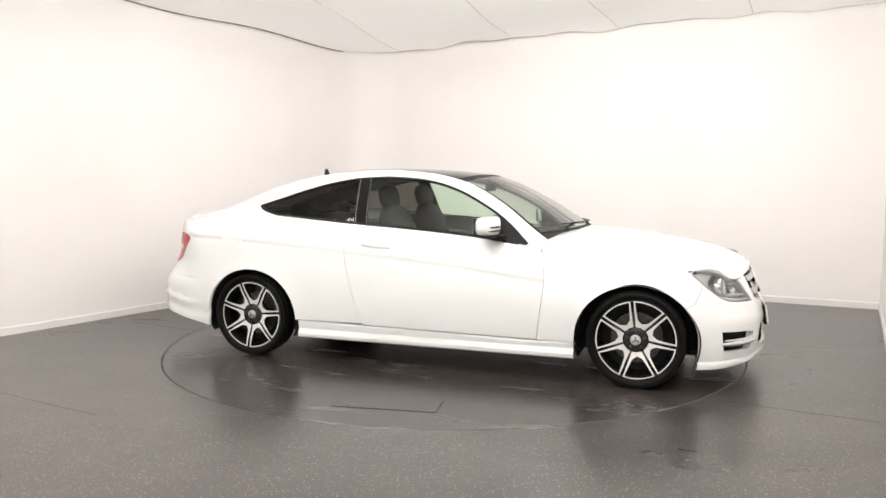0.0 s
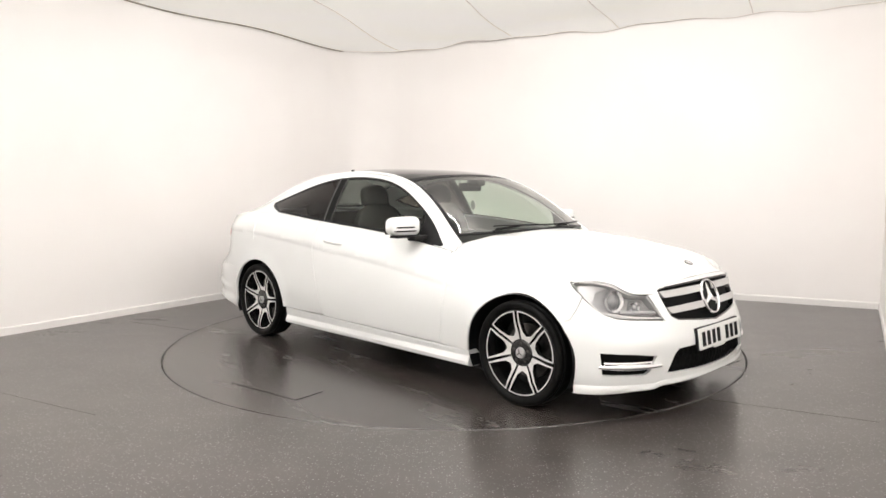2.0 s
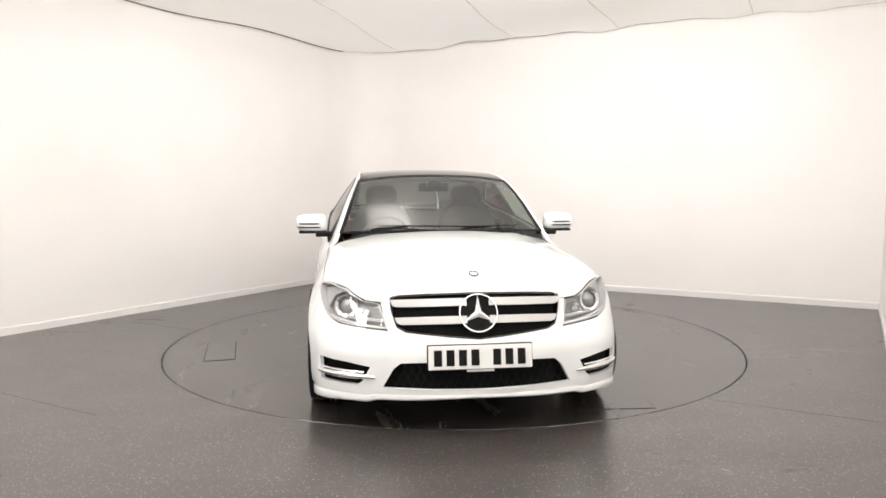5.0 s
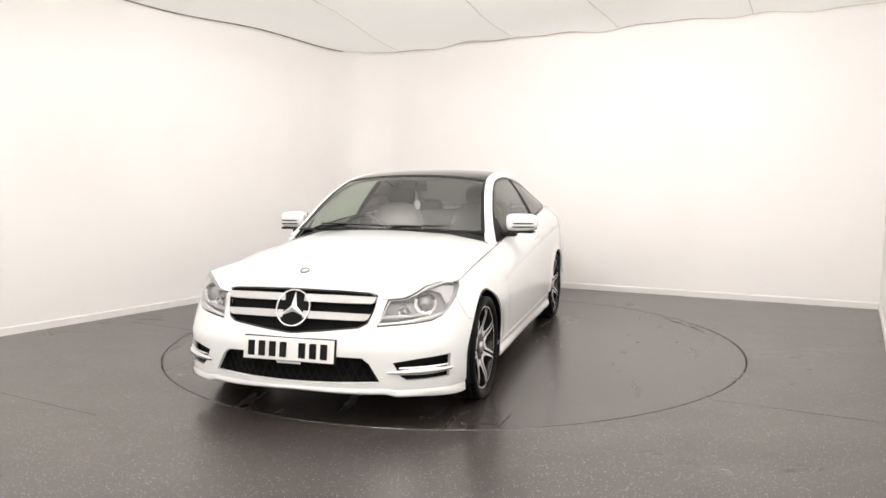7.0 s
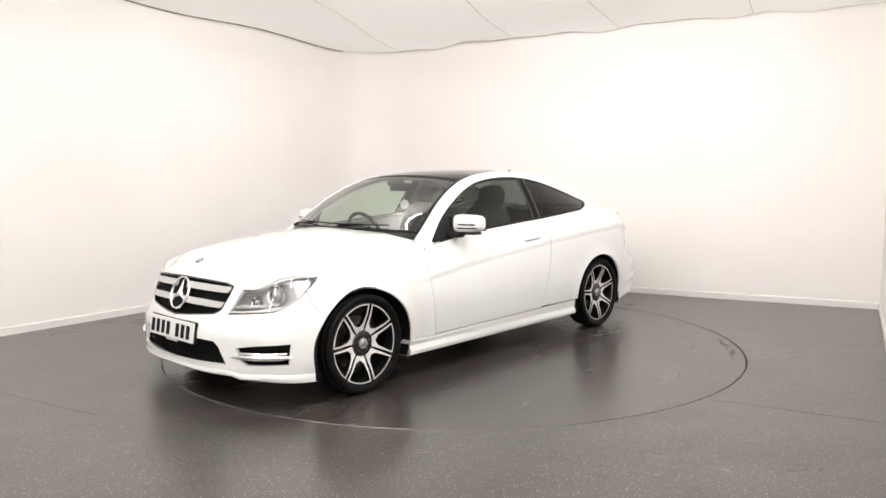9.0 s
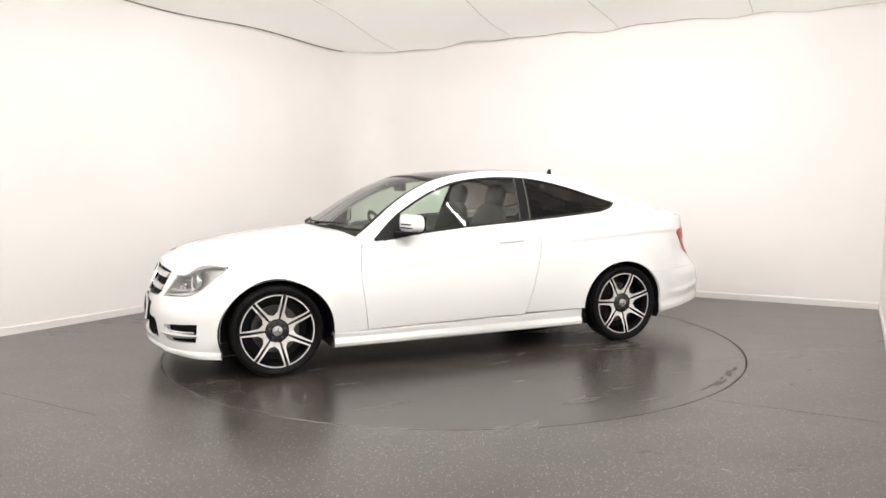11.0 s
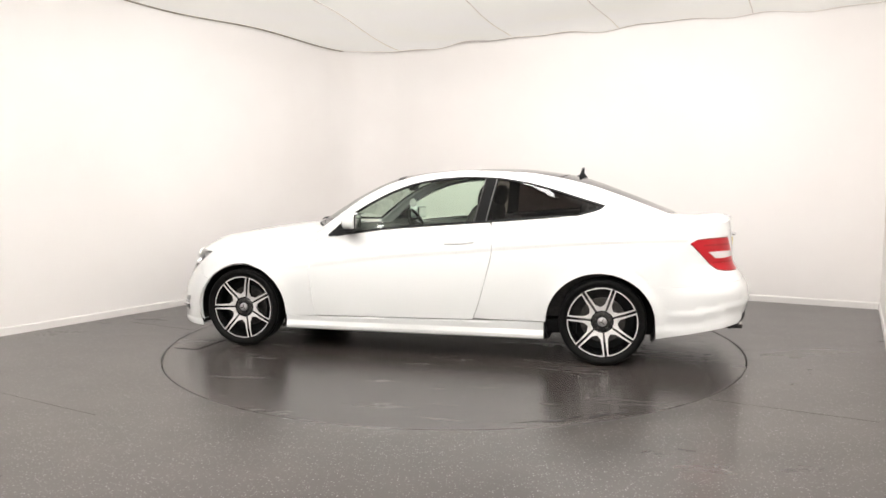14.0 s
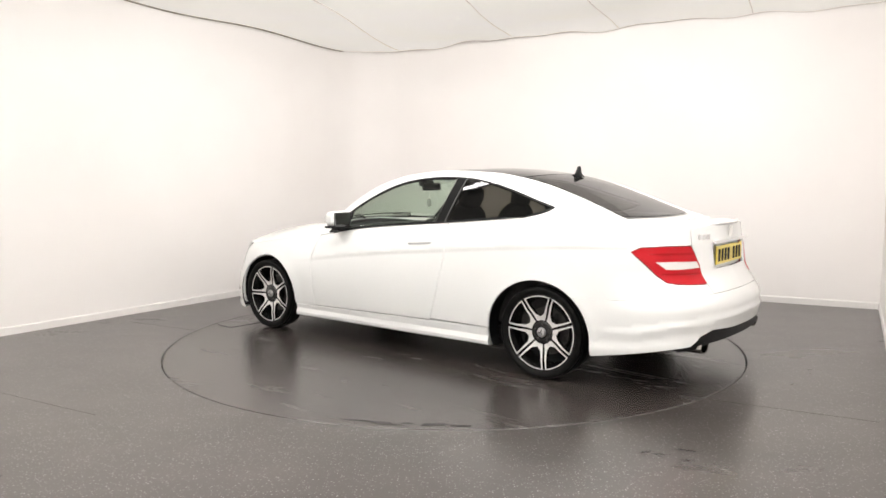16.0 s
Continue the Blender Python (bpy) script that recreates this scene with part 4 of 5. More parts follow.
def spoke_bm():
    """One fork of the wheel: a V whose outer edges run beside its neighbours', closed by an arc along the rim."""
    half = math.pi / 7
    edge = Vector((math.sin(half), math.cos(half)))
    inn = Vector((-math.cos(half), math.sin(half)))

    def run(r, d):
        """A point at the way r along the sector's edge, d inside it."""
        return edge * r + inn * d

    base, apex = Vector((0, 0.079)), Vector((0, 0.104))
    side = [(run(0.080, 0.006), apex), (run(0.118, 0.0075), run(0.124, 0.0240)), (run(0.18, 0.0085), run(0.183, 0.0200)), (run(0.236, 0.010), run(0.232, 0.0185))]
    arc = []
    for k in range(6):
        f = k / 5
        outer, inner = run(0.2425, 0.010), run(0.2345, 0.0195)
        a0, a1 = math.atan2(outer.x, outer.y) * (1 - f), math.atan2(inner.x, inner.y) * (1 - f)
        arc.append((Vector((math.sin(a0), math.cos(a0))) * 0.2425, Vector((math.sin(a1), math.cos(a1))) * 0.2355))
    strip = side + arc
    depth = lambda p: 0.050 + 0.026 * smooth01((p.length - 0.08) / 0.13)
    bm = bmesh.new()
    for sg in (1, -1):
        top = [[bm.verts.new((sg * p.x, depth(p), p.y)) for p in pair] for pair in strip]
        low = [[bm.verts.new((sg * (p.x * 0.985), depth(p) - 0.03, p.y * 0.995)) for p in pair] for pair in strip]
        hub_t, hub_l = bm.verts.new((0, depth(base), base.y)), bm.verts.new((0, 0.02, base.y))
        bm.faces.new((hub_t, top[0][0], top[0][1]))
        bm.faces.new((hub_t, top[0][0], low[0][0], hub_l))
        for i in range(len(strip) - 1):
            bm.faces.new((top[i][0], top[i + 1][0], top[i + 1][1], top[i][1]))
            for j in (0, 1):
                bm.faces.new((top[i][j], top[i + 1][j], low[i + 1][j], low[i][j]))
    bmesh.ops.remove_doubles(bm, verts=bm.verts, dist=0.0004)
    bmesh.ops.recalc_face_normals(bm, faces=bm.faces)
    bm.normal_update()
    if sum(f.normal.y for f in bm.faces) < 0:
        bmesh.ops.reverse_faces(bm, faces=bm.faces)
    return bm


def build_wheel(car, x, sgn, turn):
    """y is the wheel's axle; the outer face points to +y before it is turned to its side."""
    w = new("wheel")
    w.parent = car
    w["label"] = "black low-profile wheel with machined alloy forks"
    w.matrix_basis = pose(x, sgn * 0.782, 0.304, 0, 0, 0 if sgn > 0 else 180)
    rt = 0.304
    prof = [(0.243, 0.062), (0.250, 0.076), (0.262, 0.088), (0.280, 0.0925), (0.291, 0.090), (0.297, 0.084), (0.3005, 0.074)]
    for y in (0.05, 0.045, 0.02, 0.015, -0.015, -0.02, -0.045, -0.05):
        prof.append((rt if abs(abs(y) - 0.0325) < 0.014 or abs(y) < 0.016 else rt - 0.007, y))
    prof += [(0.300, -0.075), (0.285, -0.098), (0.255, -0.095), (0.243, -0.08)]
    part("tyre", lathe_bm(prof, 72, "y", closed=True), M_TYRE, w, smooth=True)
    part("rim", lathe_bm([(0.246, 0.066), (0.2465, 0.072), (0.241, 0.074), (0.2345, 0.070), (0.232, 0.060), (0.226, 0.03), (0.216, -0.06), (0.232, -0.09), (0.24, -0.09), (0.224, -0.06), (0.236, 0.03)], 72, "y", closed=True), M_RIMBLACK, w, smooth=True)
    me = None
    for k in range(7):
        a = 360 / 7 * (k + 0.5) + turn
        if me is None:
            bm = spoke_bm()
            me = bpy.data.meshes.new("spoke")
            bm.normal_update()
            for f in bm.faces:
                f.material_index = 0 if abs(f.normal.y) > 0.8 else 1
            bm.to_mesh(me)
            bm.free()
            me.materials.append(M_ALLOY)
            me.materials.append(M_RIMBLACK)
        ob = new("spoke", me)
        ob.parent = w
        ob.matrix_basis = pose(0, 0, 0, 0, a, 0)
    part("hub", lathe_bm([(0.0, 0.054), (0.045, 0.056), (0.070, 0.053), (0.079, 0.044), (0.079, -0.02), (0.0, -0.02)], 40, "y"), M_RIMBLACK, w, smooth=True)
    part("hub_cap", lathe_bm([(0.0, 0.072), (0.020, 0.071), (0.029, 0.067), (0.032, 0.060), (0.032, 0.045)], 32, "y"), M_REFLECT, w, smooth=True)
    for k in range(3):
        part("cap_point", box_bm((0.006, 0.002, 0.022), (0, 0, 0), 0, pose(0, 0.0715, 0, 0, 120 * k + turn, 0) @ Matrix.Translation((0, 0, 0.012))), M_STEEL, w)
    for k in range(5):
        a = 2 * math.pi * k / 5
        part("wheel_bolt", disc_bm(pose(0.053 * math.sin(a), 0.052, 0.053 * math.cos(a), 90, 0, 0), 0.008, 0.012, 6), M_STEEL, w)
    part("brake_disc", lathe_bm([(0.09, -0.02), (0.158, -0.02), (0.158, -0.045), (0.09, -0.045)], 48, "y", closed=True), M_STEEL, w)
    part("backing_plate", lathe_bm([(0.0, -0.06), (0.222, -0.06), (0.222, -0.07), (0.0, -0.07)], 40, "y"), M_BLACKP, w)


def build_wheel_well(car, k, sgn):
    ax, az, aa, ab = ARCHES[k]
    bm = bmesh.new()
    rows = []
    for i in range(31):
        a = radians(-25 + 230 * i / 30)
        c, s = math.cos(a), math.sin(a)
        rows.append([bm.verts.new((ax + (aa + e) * c, sgn * y, max(az + (ab + e) * s, 0.17))) for y, e in ((0.868, 0.002), (0.855, 0.012), (0.56, 0.014))])
    for p, q in zip(rows, rows[1:]):
        for j in range(2):
            bm.faces.new((p[j], p[j + 1], q[j + 1], q[j]))
    bm.faces.new([r[2] for r in rows])
    part("wheel_arch_liner", bm, M_BLACKP, car, smooth=True)


def offset_skin(d, rear=False):
    """The skin moved outwards by d, for things set in or on it."""
    def f(s, z):
        p = skin(s, z)
        e = 0.01
        q, r = skin(min(s + e, S_END), z), skin(max(s - e, 0), z)
        t = q - r
        up = skin(s, z + 0.01) - skin(s, z - 0.01)
        n = up.cross(t).normalized()
        if n.dot(p - Vector((min(max(p.x, -1.5), 1.4), 0, p.z))) < 0:
            n = -n
        if s < 0.02 or s > S_END - 0.02:
            n.y = 0
        return p + n * d
    return f


def build_front(car):
    # main grille: black recess, two silver bars a side, ring and three-pointed shape
    g = [(0.0, 0.728)] + half_gap(GRILLE, 0.006)[1:-1] + [(0.0, 0.474)]
    gr = panel("grille", offset_skin(-0.035), g, M_VOID, car, both=True, step=0.03, thick=0.0, label="black grille with silver bars and a round badge")
    fr = half_gap(GRILLE, 0.005)
    inner = half_gap(GRILLE, -0.004)
    panel("grille_frame", offset_skin(-0.006), fr + list(reversed(inner)), M_BLACK, gr, both=True, step=0.03, edge=0.012, thick=0.03)
    for z0, z1, e in ((0.650, 0.690, 0.430), (0.565, 0.604, 0.404)):
        o = [(s_yf(0.06), z0 + 0.003), (s_yf(0.25), z0), (s_yf(e - 0.02), z0 - 0.004), (s_yf(e), z0 + 0.004), (s_yf(e + 0.012), z1 - 0.010), (s_yf(0.25), z1 - 0.002), (s_yf(0.06), z1)]
        for flip in (False, True):
            panel("grille_bar", offset_skin(0.002), o, M_SILVER, gr, mirror=flip, step=0.02, edge=0.012, thick=0.016)
    c, tilt = Vector((2.104, 0, 0.617)), -20
    m = Matrix.Translation(c) @ pose(0, 0, 0, 0, 90 + tilt, 0)
    bm = lathe_bm([(0.099, -0.012), (0.1025, -0.003), (0.099, 0.005), (0.093, 0.005), (0.089, -0.002), (0.089, -0.012)], 56, "z", closed=True)
    bmesh.ops.transform(bm, matrix=m, verts=bm.verts)
    part("badge_ring", bm, M_CHROME, gr, smooth=True)
    part("badge_disc", disc_bm(m @ Matrix.Translation((0, 0, -0.012)), 0.090, 0.010, 40), M_VOID, gr)
    bm = bmesh.new()
    tip = bm.verts.new((0, 0, 0.012))
    rim = []
    for k in range(3):
        for a, r in ((120 * k + 180, 0.091), (120 * k + 240, 0.019)):
            rim.append(bm.verts.new((r * math.cos(radians(a)), r * math.sin(radians(a)), -0.004)))
    for i in range(6):
        bm.faces.new((tip, rim[i], rim[(i + 1) % 6]))
    bm.faces.new(list(reversed(rim)))
    bmesh.ops.transform(bm, matrix=m, verts=bm.verts)
    part("badge_points", bm, M_ALLOY, gr)
    bar = box_bm((0.03, 0.16, 0.115), (2.055, 0, 0.617), 0.02)
    part("badge_mount", bar, M_BLACKP, gr)
    # lower intake with a diamond mesh
    it = panel("intake", offset_skin(-0.05), [(0.0, 0.382)] + half_gap(INTAKE, 0.01)[1:-1] + [(0.0, 0.212)], M_VOID, car, both=True, step=0.04, thick=0.0, label="black lower intake with diamond mesh")
    face = offset_skin(-0.022)
    bm = bmesh.new()
    for d in (-1, 1):
        for i in range(-8, 34):
            run = []
            for j in range(13):
                z = 0.225 + 0.145 * j / 12
                y = -0.52 + i * 0.042 + (0.07 * j / 12 if d > 0 else 0.07 - 0.07 * j / 12)
                if abs(y) < 0.43 + (0.372 - z) * 0.45 and abs(y) < 0.50:
                    p = face(s_yf(abs(y)), z)
                    run.append((p.x, y, p.z))
            if len(run) > 2:
                t = tube_bm(run, 0.0035, 4)
                me = bpy.data.meshes.new("t")
                t.to_mesh(me)
                t.free()
                bm.from_mesh(me)
                bpy.data.meshes.remove(me)
    part("intake_mesh", bm, M_VOID, it)
    for flip in (False, True):
        sg = -1 if flip else 1
        # side intake with a chrome blade
        f = panel("side_intake", offset_skin(-0.045), grow(FOG, 0.012), M_VOID, car, mirror=flip, thick=0.0)
        blade = []
        for i in range(13):
            t = i / 12
            s = s_yf(0.52) + (s_x(1.872) - s_yf(0.52)) * t
            p = offset_skin(0.0 + 0.004 * math.sin(t * 3.1))(s, 0.299 + 0.003 * t)
            blade.append((p.x, sg * p.y, p.z))
        bm = tube_bm(blade, [0.005 + 0.013 * math.sin(min(0.3 + t / 13 * 2.6, 2.9)) for t in range(13)], 8)
        part("chrome_blade", bm, M_CHROME, f, "chrome blade", smooth=True, sharp=70)
        bm = tube_bm([(x - 0.004, y, z + 0.022) for x, y, z in blade[2:-1]], 0.005, 6)
        part("chrome_blade", bm, M_CHROME, f, "thin chrome blade", smooth=True)
        # headlamp: housing, reflectors, light strip and cover
        h = panel("headlamp", offset_skin(-0.055), grow(HEADLAMP, 0.004), M_LAMPHOUSE, car, mirror=flip, thick=0.0, label="clear headlamp with a round projector and a light strip")
        panel("headlamp_frame", offset_skin(-0.002), grow(HEADLAMP, 0.002), M_SILVER, h, [grow(HEADLAMP, -0.008)], mirror=flip, step=0.03, edge=0.012, thick=0.055)
        for yy, zz, r in ((0.715, 0.648, 0.060), (0.60, 0.612, 0.030)):
            p = offset_skin(-0.05)(s_yf(yy + 0.013), zz)
            mm = Matrix.Translation((p.x, sg * p.y, p.z)) @ pose(0, 0, 0, 0, 0, sg * 14) @ pose(0, 0, 0, 0, 90 - 8, 0)
            bm = lathe_bm([(r * 0.72, 0.0), (r * 0.75, 0.028), (r, 0.034), (r * 1.02, 0.022), (r * 0.95, 0.0)], 32, "z", closed=True)
            bmesh.ops.transform(bm, matrix=mm, verts=bm.verts)
            part("projector_ring", bm, M_CHROME, h, smooth=True)
            bm = lathe_bm([(r * 0.74, 0.0), (r * 0.6, 0.02), (r * 0.35, 0.031), (0.0, 0.036)], 24, "z")
            bmesh.ops.transform(bm, matrix=mm, verts=bm.verts)
            part("projector_lens", bm, M_PROJ if r > 0.04 else M_LAMPHOUSE, h, smooth=True)
        o = [(s_yf(0.49), 0.552), (s_yf(0.55), 0.640), (s_yf(0.62), 0.648), (s_yf(0.645), 0.60), (s_yf(0.66), 0.568), (s_yf(0.56), 0.556)]
        panel("dark_bezel", offset_skin(-0.040), o, M_BEZEL, h, mirror=flip, step=0.025, edge=0.015, thick=0.006)
        o = [(s_x(1.73), 0.722), (s_yf(0.80), 0.732), (s_yf(0.745), 0.715), (s_yf(0.79), 0.69), (s_x(1.86), 0.63), (s_x(1.80), 0.665)]
        panel("bright_reflector", offset_skin(-0.034), o, M_REFLECT, h, mirror=flip, step=0.025, edge=0.015, thick=0.006)
        strip = [offset_skin(-0.022)(s_yf(0.475) + (s_x(1.84) - s_yf(0.475)) * i / 16, 0.537 + 0.055 * (i / 16) ** 1.6) for i in range(17)]
        part("light_strip", tube_bm([(p.x, sg * p.y, p.z + 0.008) for p in strip], 0.007, 6), M_CLEAR, h, smooth=True)
        fin = [offset_skin(-0.03)(s_yf(0.49) + (s_yf(0.70) - s_yf(0.49)) * i / 10, 0.575 + 0.012 * i / 10) for i in range(11)]
        part("reflector_step", tube_bm([(p.x, sg * p.y, p.z) for p in fin], 0.012, 6), M_LAMPHOUSE, h, smooth=True)
        cover = panel("lamp_cover", offset_skin(0.0015), grow(HEADLAMP, -0.001), M_LENS, h, mirror=flip, step=0.03, edge=0.015, thick=0.004)
        cover.visible_shadow = False
    # front lip under the bumper
    bm = bmesh.new()
    rows = []
    n = 60
    s_last = s_x(ARCHES[0][0] + ARCHES[0][2] + 0.004)
    for i in range(-n, n + 1):
        s = abs(i) / n * s_last
        sg = -1 if i < 0 else 1
        f0, f1 = offset_skin(0.012)(s, 0.17), offset_skin(-0.06)(s, 0.17)
        zb = 0.196 - 0.011 * smooth01(s / 0.45) - 0.016 * smooth01((s - 0.51) / 0.07) - 0.025 * smooth01((s - 0.62) / 0.45)
        zt = 0.226 - 0.012 * smooth01((s - 0.51) / 0.07) - 0.022 * smooth01((s - 0.7) / 0.4)
        rows.append([bm.verts.new((x, sg * y, z)) for x, y, z in ((f1.x, f1.y, zt + 0.004), (f0.x - 0.010, f0.y - 0.006 * (s > 0.3), zt), (f0.x, f0.y, zt - 0.014), (f0.x, f0.y, zb + 0.008), (f0.x - 0.008, f0.y, zb), (f1.x, f1.y, zb + 0.004))])
    for p, q in zip(rows, rows[1:]):
        for j in range(5):
            bm.faces.new((p[j], p[j + 1], q[j + 1], q[j]))
    part("front_lip", bm, M_PAINT, car, smooth=True, sharp=40)
    # front plate
    pl = part("number_plate", box_bm((0.012, 0.525, 0.118), (0, 0, 0), 0.004, pose(2.166, 0, 0.407, 0, -8, 0)), M_PLATE_W, car, "white front number plate with dark characters")
    for i, w in enumerate((0.05, 0.05, 0.05, 0.05, 0, 0.05, 0.05, 0.055)):
        if w:
            b = box_bm((0.002, 0.040, 0.079), (0, 0, 0), 0, Matrix.Translation((2.166, 0, 0.407)) @ pose(0, 0, 0, 0, -8, 0) @ Matrix.Translation((0.0068, -0.225 + 0.0625 * i + (0 if i < 4 else -0.015) + 0.01, -0.002)))
            part("plate_character", b, M_INK, pl)
    part("plate_holder", box_bm((0.02, 0.535, 0.128), (0, 0, 0), 0.006, pose(2.152, 0, 0.406, 0, -8, 0)), M_BLACKP, car)
    part("holder_strip", box_bm((0.004, 0.14, 0.012), (2.166, 0, 0.338), 0.001), M_PLATE_W, car)
    # bonnet badge
    p, q = bonnet(1.965, 0), bonnet(1.945, 0)
    tilt = math.degrees(math.atan2(q.z - p.z, p.x - q.x))
    m = Matrix.Translation(p + Vector((0.001, 0, 0.003))) @ pose(0, 0, 0, 0, tilt, 0)
    bb = part("bonnet_badge", disc_bm(m, 0.026, 0.006), M_SILVER, car, "small round metal badge")
    bm = lathe_bm([(0.021, 0.003), (0.0265, 0.003), (0.0265, 0.006), (0.021, 0.006)], 28, "z", closed=True)
    bmesh.ops.transform(bm, matrix=m, verts=bm.verts)
    part("badge_rim", bm, M_STEEL, bb, smooth=True)


def build_rear(car):
    for flip in (False, True):
        sg = -1 if flip else 1
        t = panel("tail_lamp", offset_skin(0.004), grow(TAILLAMP, 0.0035), M_RED, car, mirror=flip, step=0.025, edge=0.012, thick=0.03, label="red tail lamp with a clear reversing band")
        band = [(s_x(-2.119), 0.794), (s_yr(0.70), 0.796), (s_yr(0.525), 0.793), (s_yr(0.495), 0.754), (s_yr(0.70), 0.748), (s_yr(0.753), 0.750)]
        panel("reversing_lens", offset_skin(0.006), band, M_CLEAR, t, mirror=flip, step=0.02, edge=0.012, thick=0.004)
        for z in (0.722, 0.842):
            b = [(s_x(-2.08 if z > 0.8 else -2.16), z + 0.004), (s_yr(0.6), z + 0.006), (s_yr(0.555 if z > 0.8 else 0.50), z + 0.006), (s_yr(0.55 if z > 0.8 else 0.495), z - 0.008), (s_yr(0.6), z - 0.008), (s_x(-2.08 if z > 0.8 else -2.16), z - 0.006)]
            panel("red_band", offset_skin(0.0055), b, M_REDDARK, t, mirror=flip, step=0.02, edge=0.015, thick=0.004)
        # oval tailpipe
        bm = lathe_bm([(0.050, 0.0), (0.053, -0.004), (0.054, 0.004), (0.054, 0.20), (0.046, 0.20), (0.046, 0.0)], 28, "x", closed=True)
        bmesh.ops.scale(bm, vec=(1, 1.45, 0.72), verts=bm.verts)
        bmesh.ops.translate(bm, vec=(-2.325, sg * 0.535, 0.283), verts=bm.verts)
        pipe = part("tailpipe", bm, M_PIPE, car, smooth=True)
        # black disc in place of the shade inside the hollow pipe
        bm = disc_bm(pose(-2.29, sg * 0.535, 0.283, 0, 90, 0), 0.05, 0.004)
        bmesh.ops.scale(bm, vec=(1, 1.35, 0.66), verts=bm.verts, space=Matrix.Translation((2.29, -sg * 0.535, -0.283)))
        part("pipe_shade", bm, M_VOID, pipe)
    x = skin(S_END, 0.815).x + 0.026
    pl = part("number_plate", box_bm((0.010, 0.525, 0.118), (x - 0.010, 0, 0.812), 0.004), M_PLATE_Y, car, "yellow rear number plate with dark characters")
    for i, w in enumerate((1, 1, 1, 1, 0, 1, 1, 1)):
        if w:
            part("plate_character", box_bm((0.002, 0.040, 0.079), (x - 0.0155, 0.225 - 0.0625 * i + (0 if i < 4 else 0.015) - 0.01, 0.811)), M_INK, pl)
    part("chrome_strip", box_bm((0.03, 0.64, 0.022), (x - 0.014, 0, 0.898), 0.006), M_CHROME, car)
    part("boot_badge", disc_bm(pose(skin(S_END, 0.955).x - 0.004, 0, 0.955, 0, 84, 0), 0.038, 0.008), M_ALLOY, car, "small round metal badge")
    for i, y in enumerate((0.47, 0.425, 0.395, 0.365)):
        p = offset_skin(0.002)(s_yr(y), 0.935)
        part("model_badge", box_bm((0.003, 0.022, 0.028), (p.x, p.y, p.z), 0, pose(0, 0, 0, 0, 0, -12)), M_CHROME, car)


def blob_bm(size, power=3.2, n=16):
    """A soft-edged box, rounder than a bevelled one."""
    bm = bmesh.new()
    bmesh.ops.create_uvsphere(bm, u_segments=n * 2, v_segments=n, radius=1)
    for v in bm.verts:
        c = v.co
        k = (abs(c.x) ** power + abs(c.y) ** power + abs(c.z) ** power) ** (-1 / power)
        v.co = Vector((c.x * k * size[0], c.y * k * size[1], c.z * k * size[2]))
    return bm


def build_mirror(car, sgn):
    bm = blob_bm((0.050, 0.108, 0.066), 4.0)
    for v in bm.verts:
        f = (v.co.y * sgn + 0.108) / 0.216
        v.co.z *= 0.86 + 0.14 * (1 - f)
        v.co.x -= 0.03 * f + (0.03 if v.co.x < 0 else 0) * 0.3
    at = Vector((0.472, sgn * 0.898, 0.994))
    bmesh.ops.translate(bm, vec=at, verts=bm.verts)
    sh = part("door_mirror", bm, M_PAINT, car, "white door mirror on a black foot", smooth=True, sharp=80)
    part("mirror_base", box_bm((0.082, 0.19, 0.018), (at.x - 0.008, sgn * 0.892, 0.929), 0.007), M_BLACKP, sh, smooth=True)
    part("mirror_arm", box_bm((0.08, 0.14, 0.035), (0.50, sgn * 0.80, 0.915), 0.012), M_BLACKP, sh, smooth=True)
    for dz, y0, y1 in ((-0.006, 0.845, 0.985), (-0.030, 0.835, 0.995)):
        pts = []
        for t in range(9):
            y = y0 + (y1 - y0) * t / 8 - 0.898
            k = (1 - min(abs(y) / 0.108, 0.995) ** 4.0 - min(abs(dz) / 0.066, 0.99) ** 4.0)
            f = (y + 0.108) / 0.216
            pts.append((at.x + 0.050 * max(k, 0.02) ** (1 / 4.0) - 0.03 * f + 0.0005, sgn * (0.898 + y), at.z + dz))
        part("mirror_strip", tube_bm(pts, [0.003] + [0.0055] * 7 + [0.003], 6), M_BLACKP, sh, smooth=True)
    part("mirror_rim", box_bm((0.012, 0.188, 0.104), (at.x - 0.073, sgn * 0.898, 0.992), 0.006, pose(0, 0, 0, 0, 0, sgn * 8)), M_BLACKP, sh)
    part("mirror_glass", box_bm((0.006, 0.176, 0.092), (at.x - 0.0785, sgn * 0.898, 0.992), 0.002, pose(0, 0, 0, 0, 0, sgn * 8)), M_CHROME, sh)


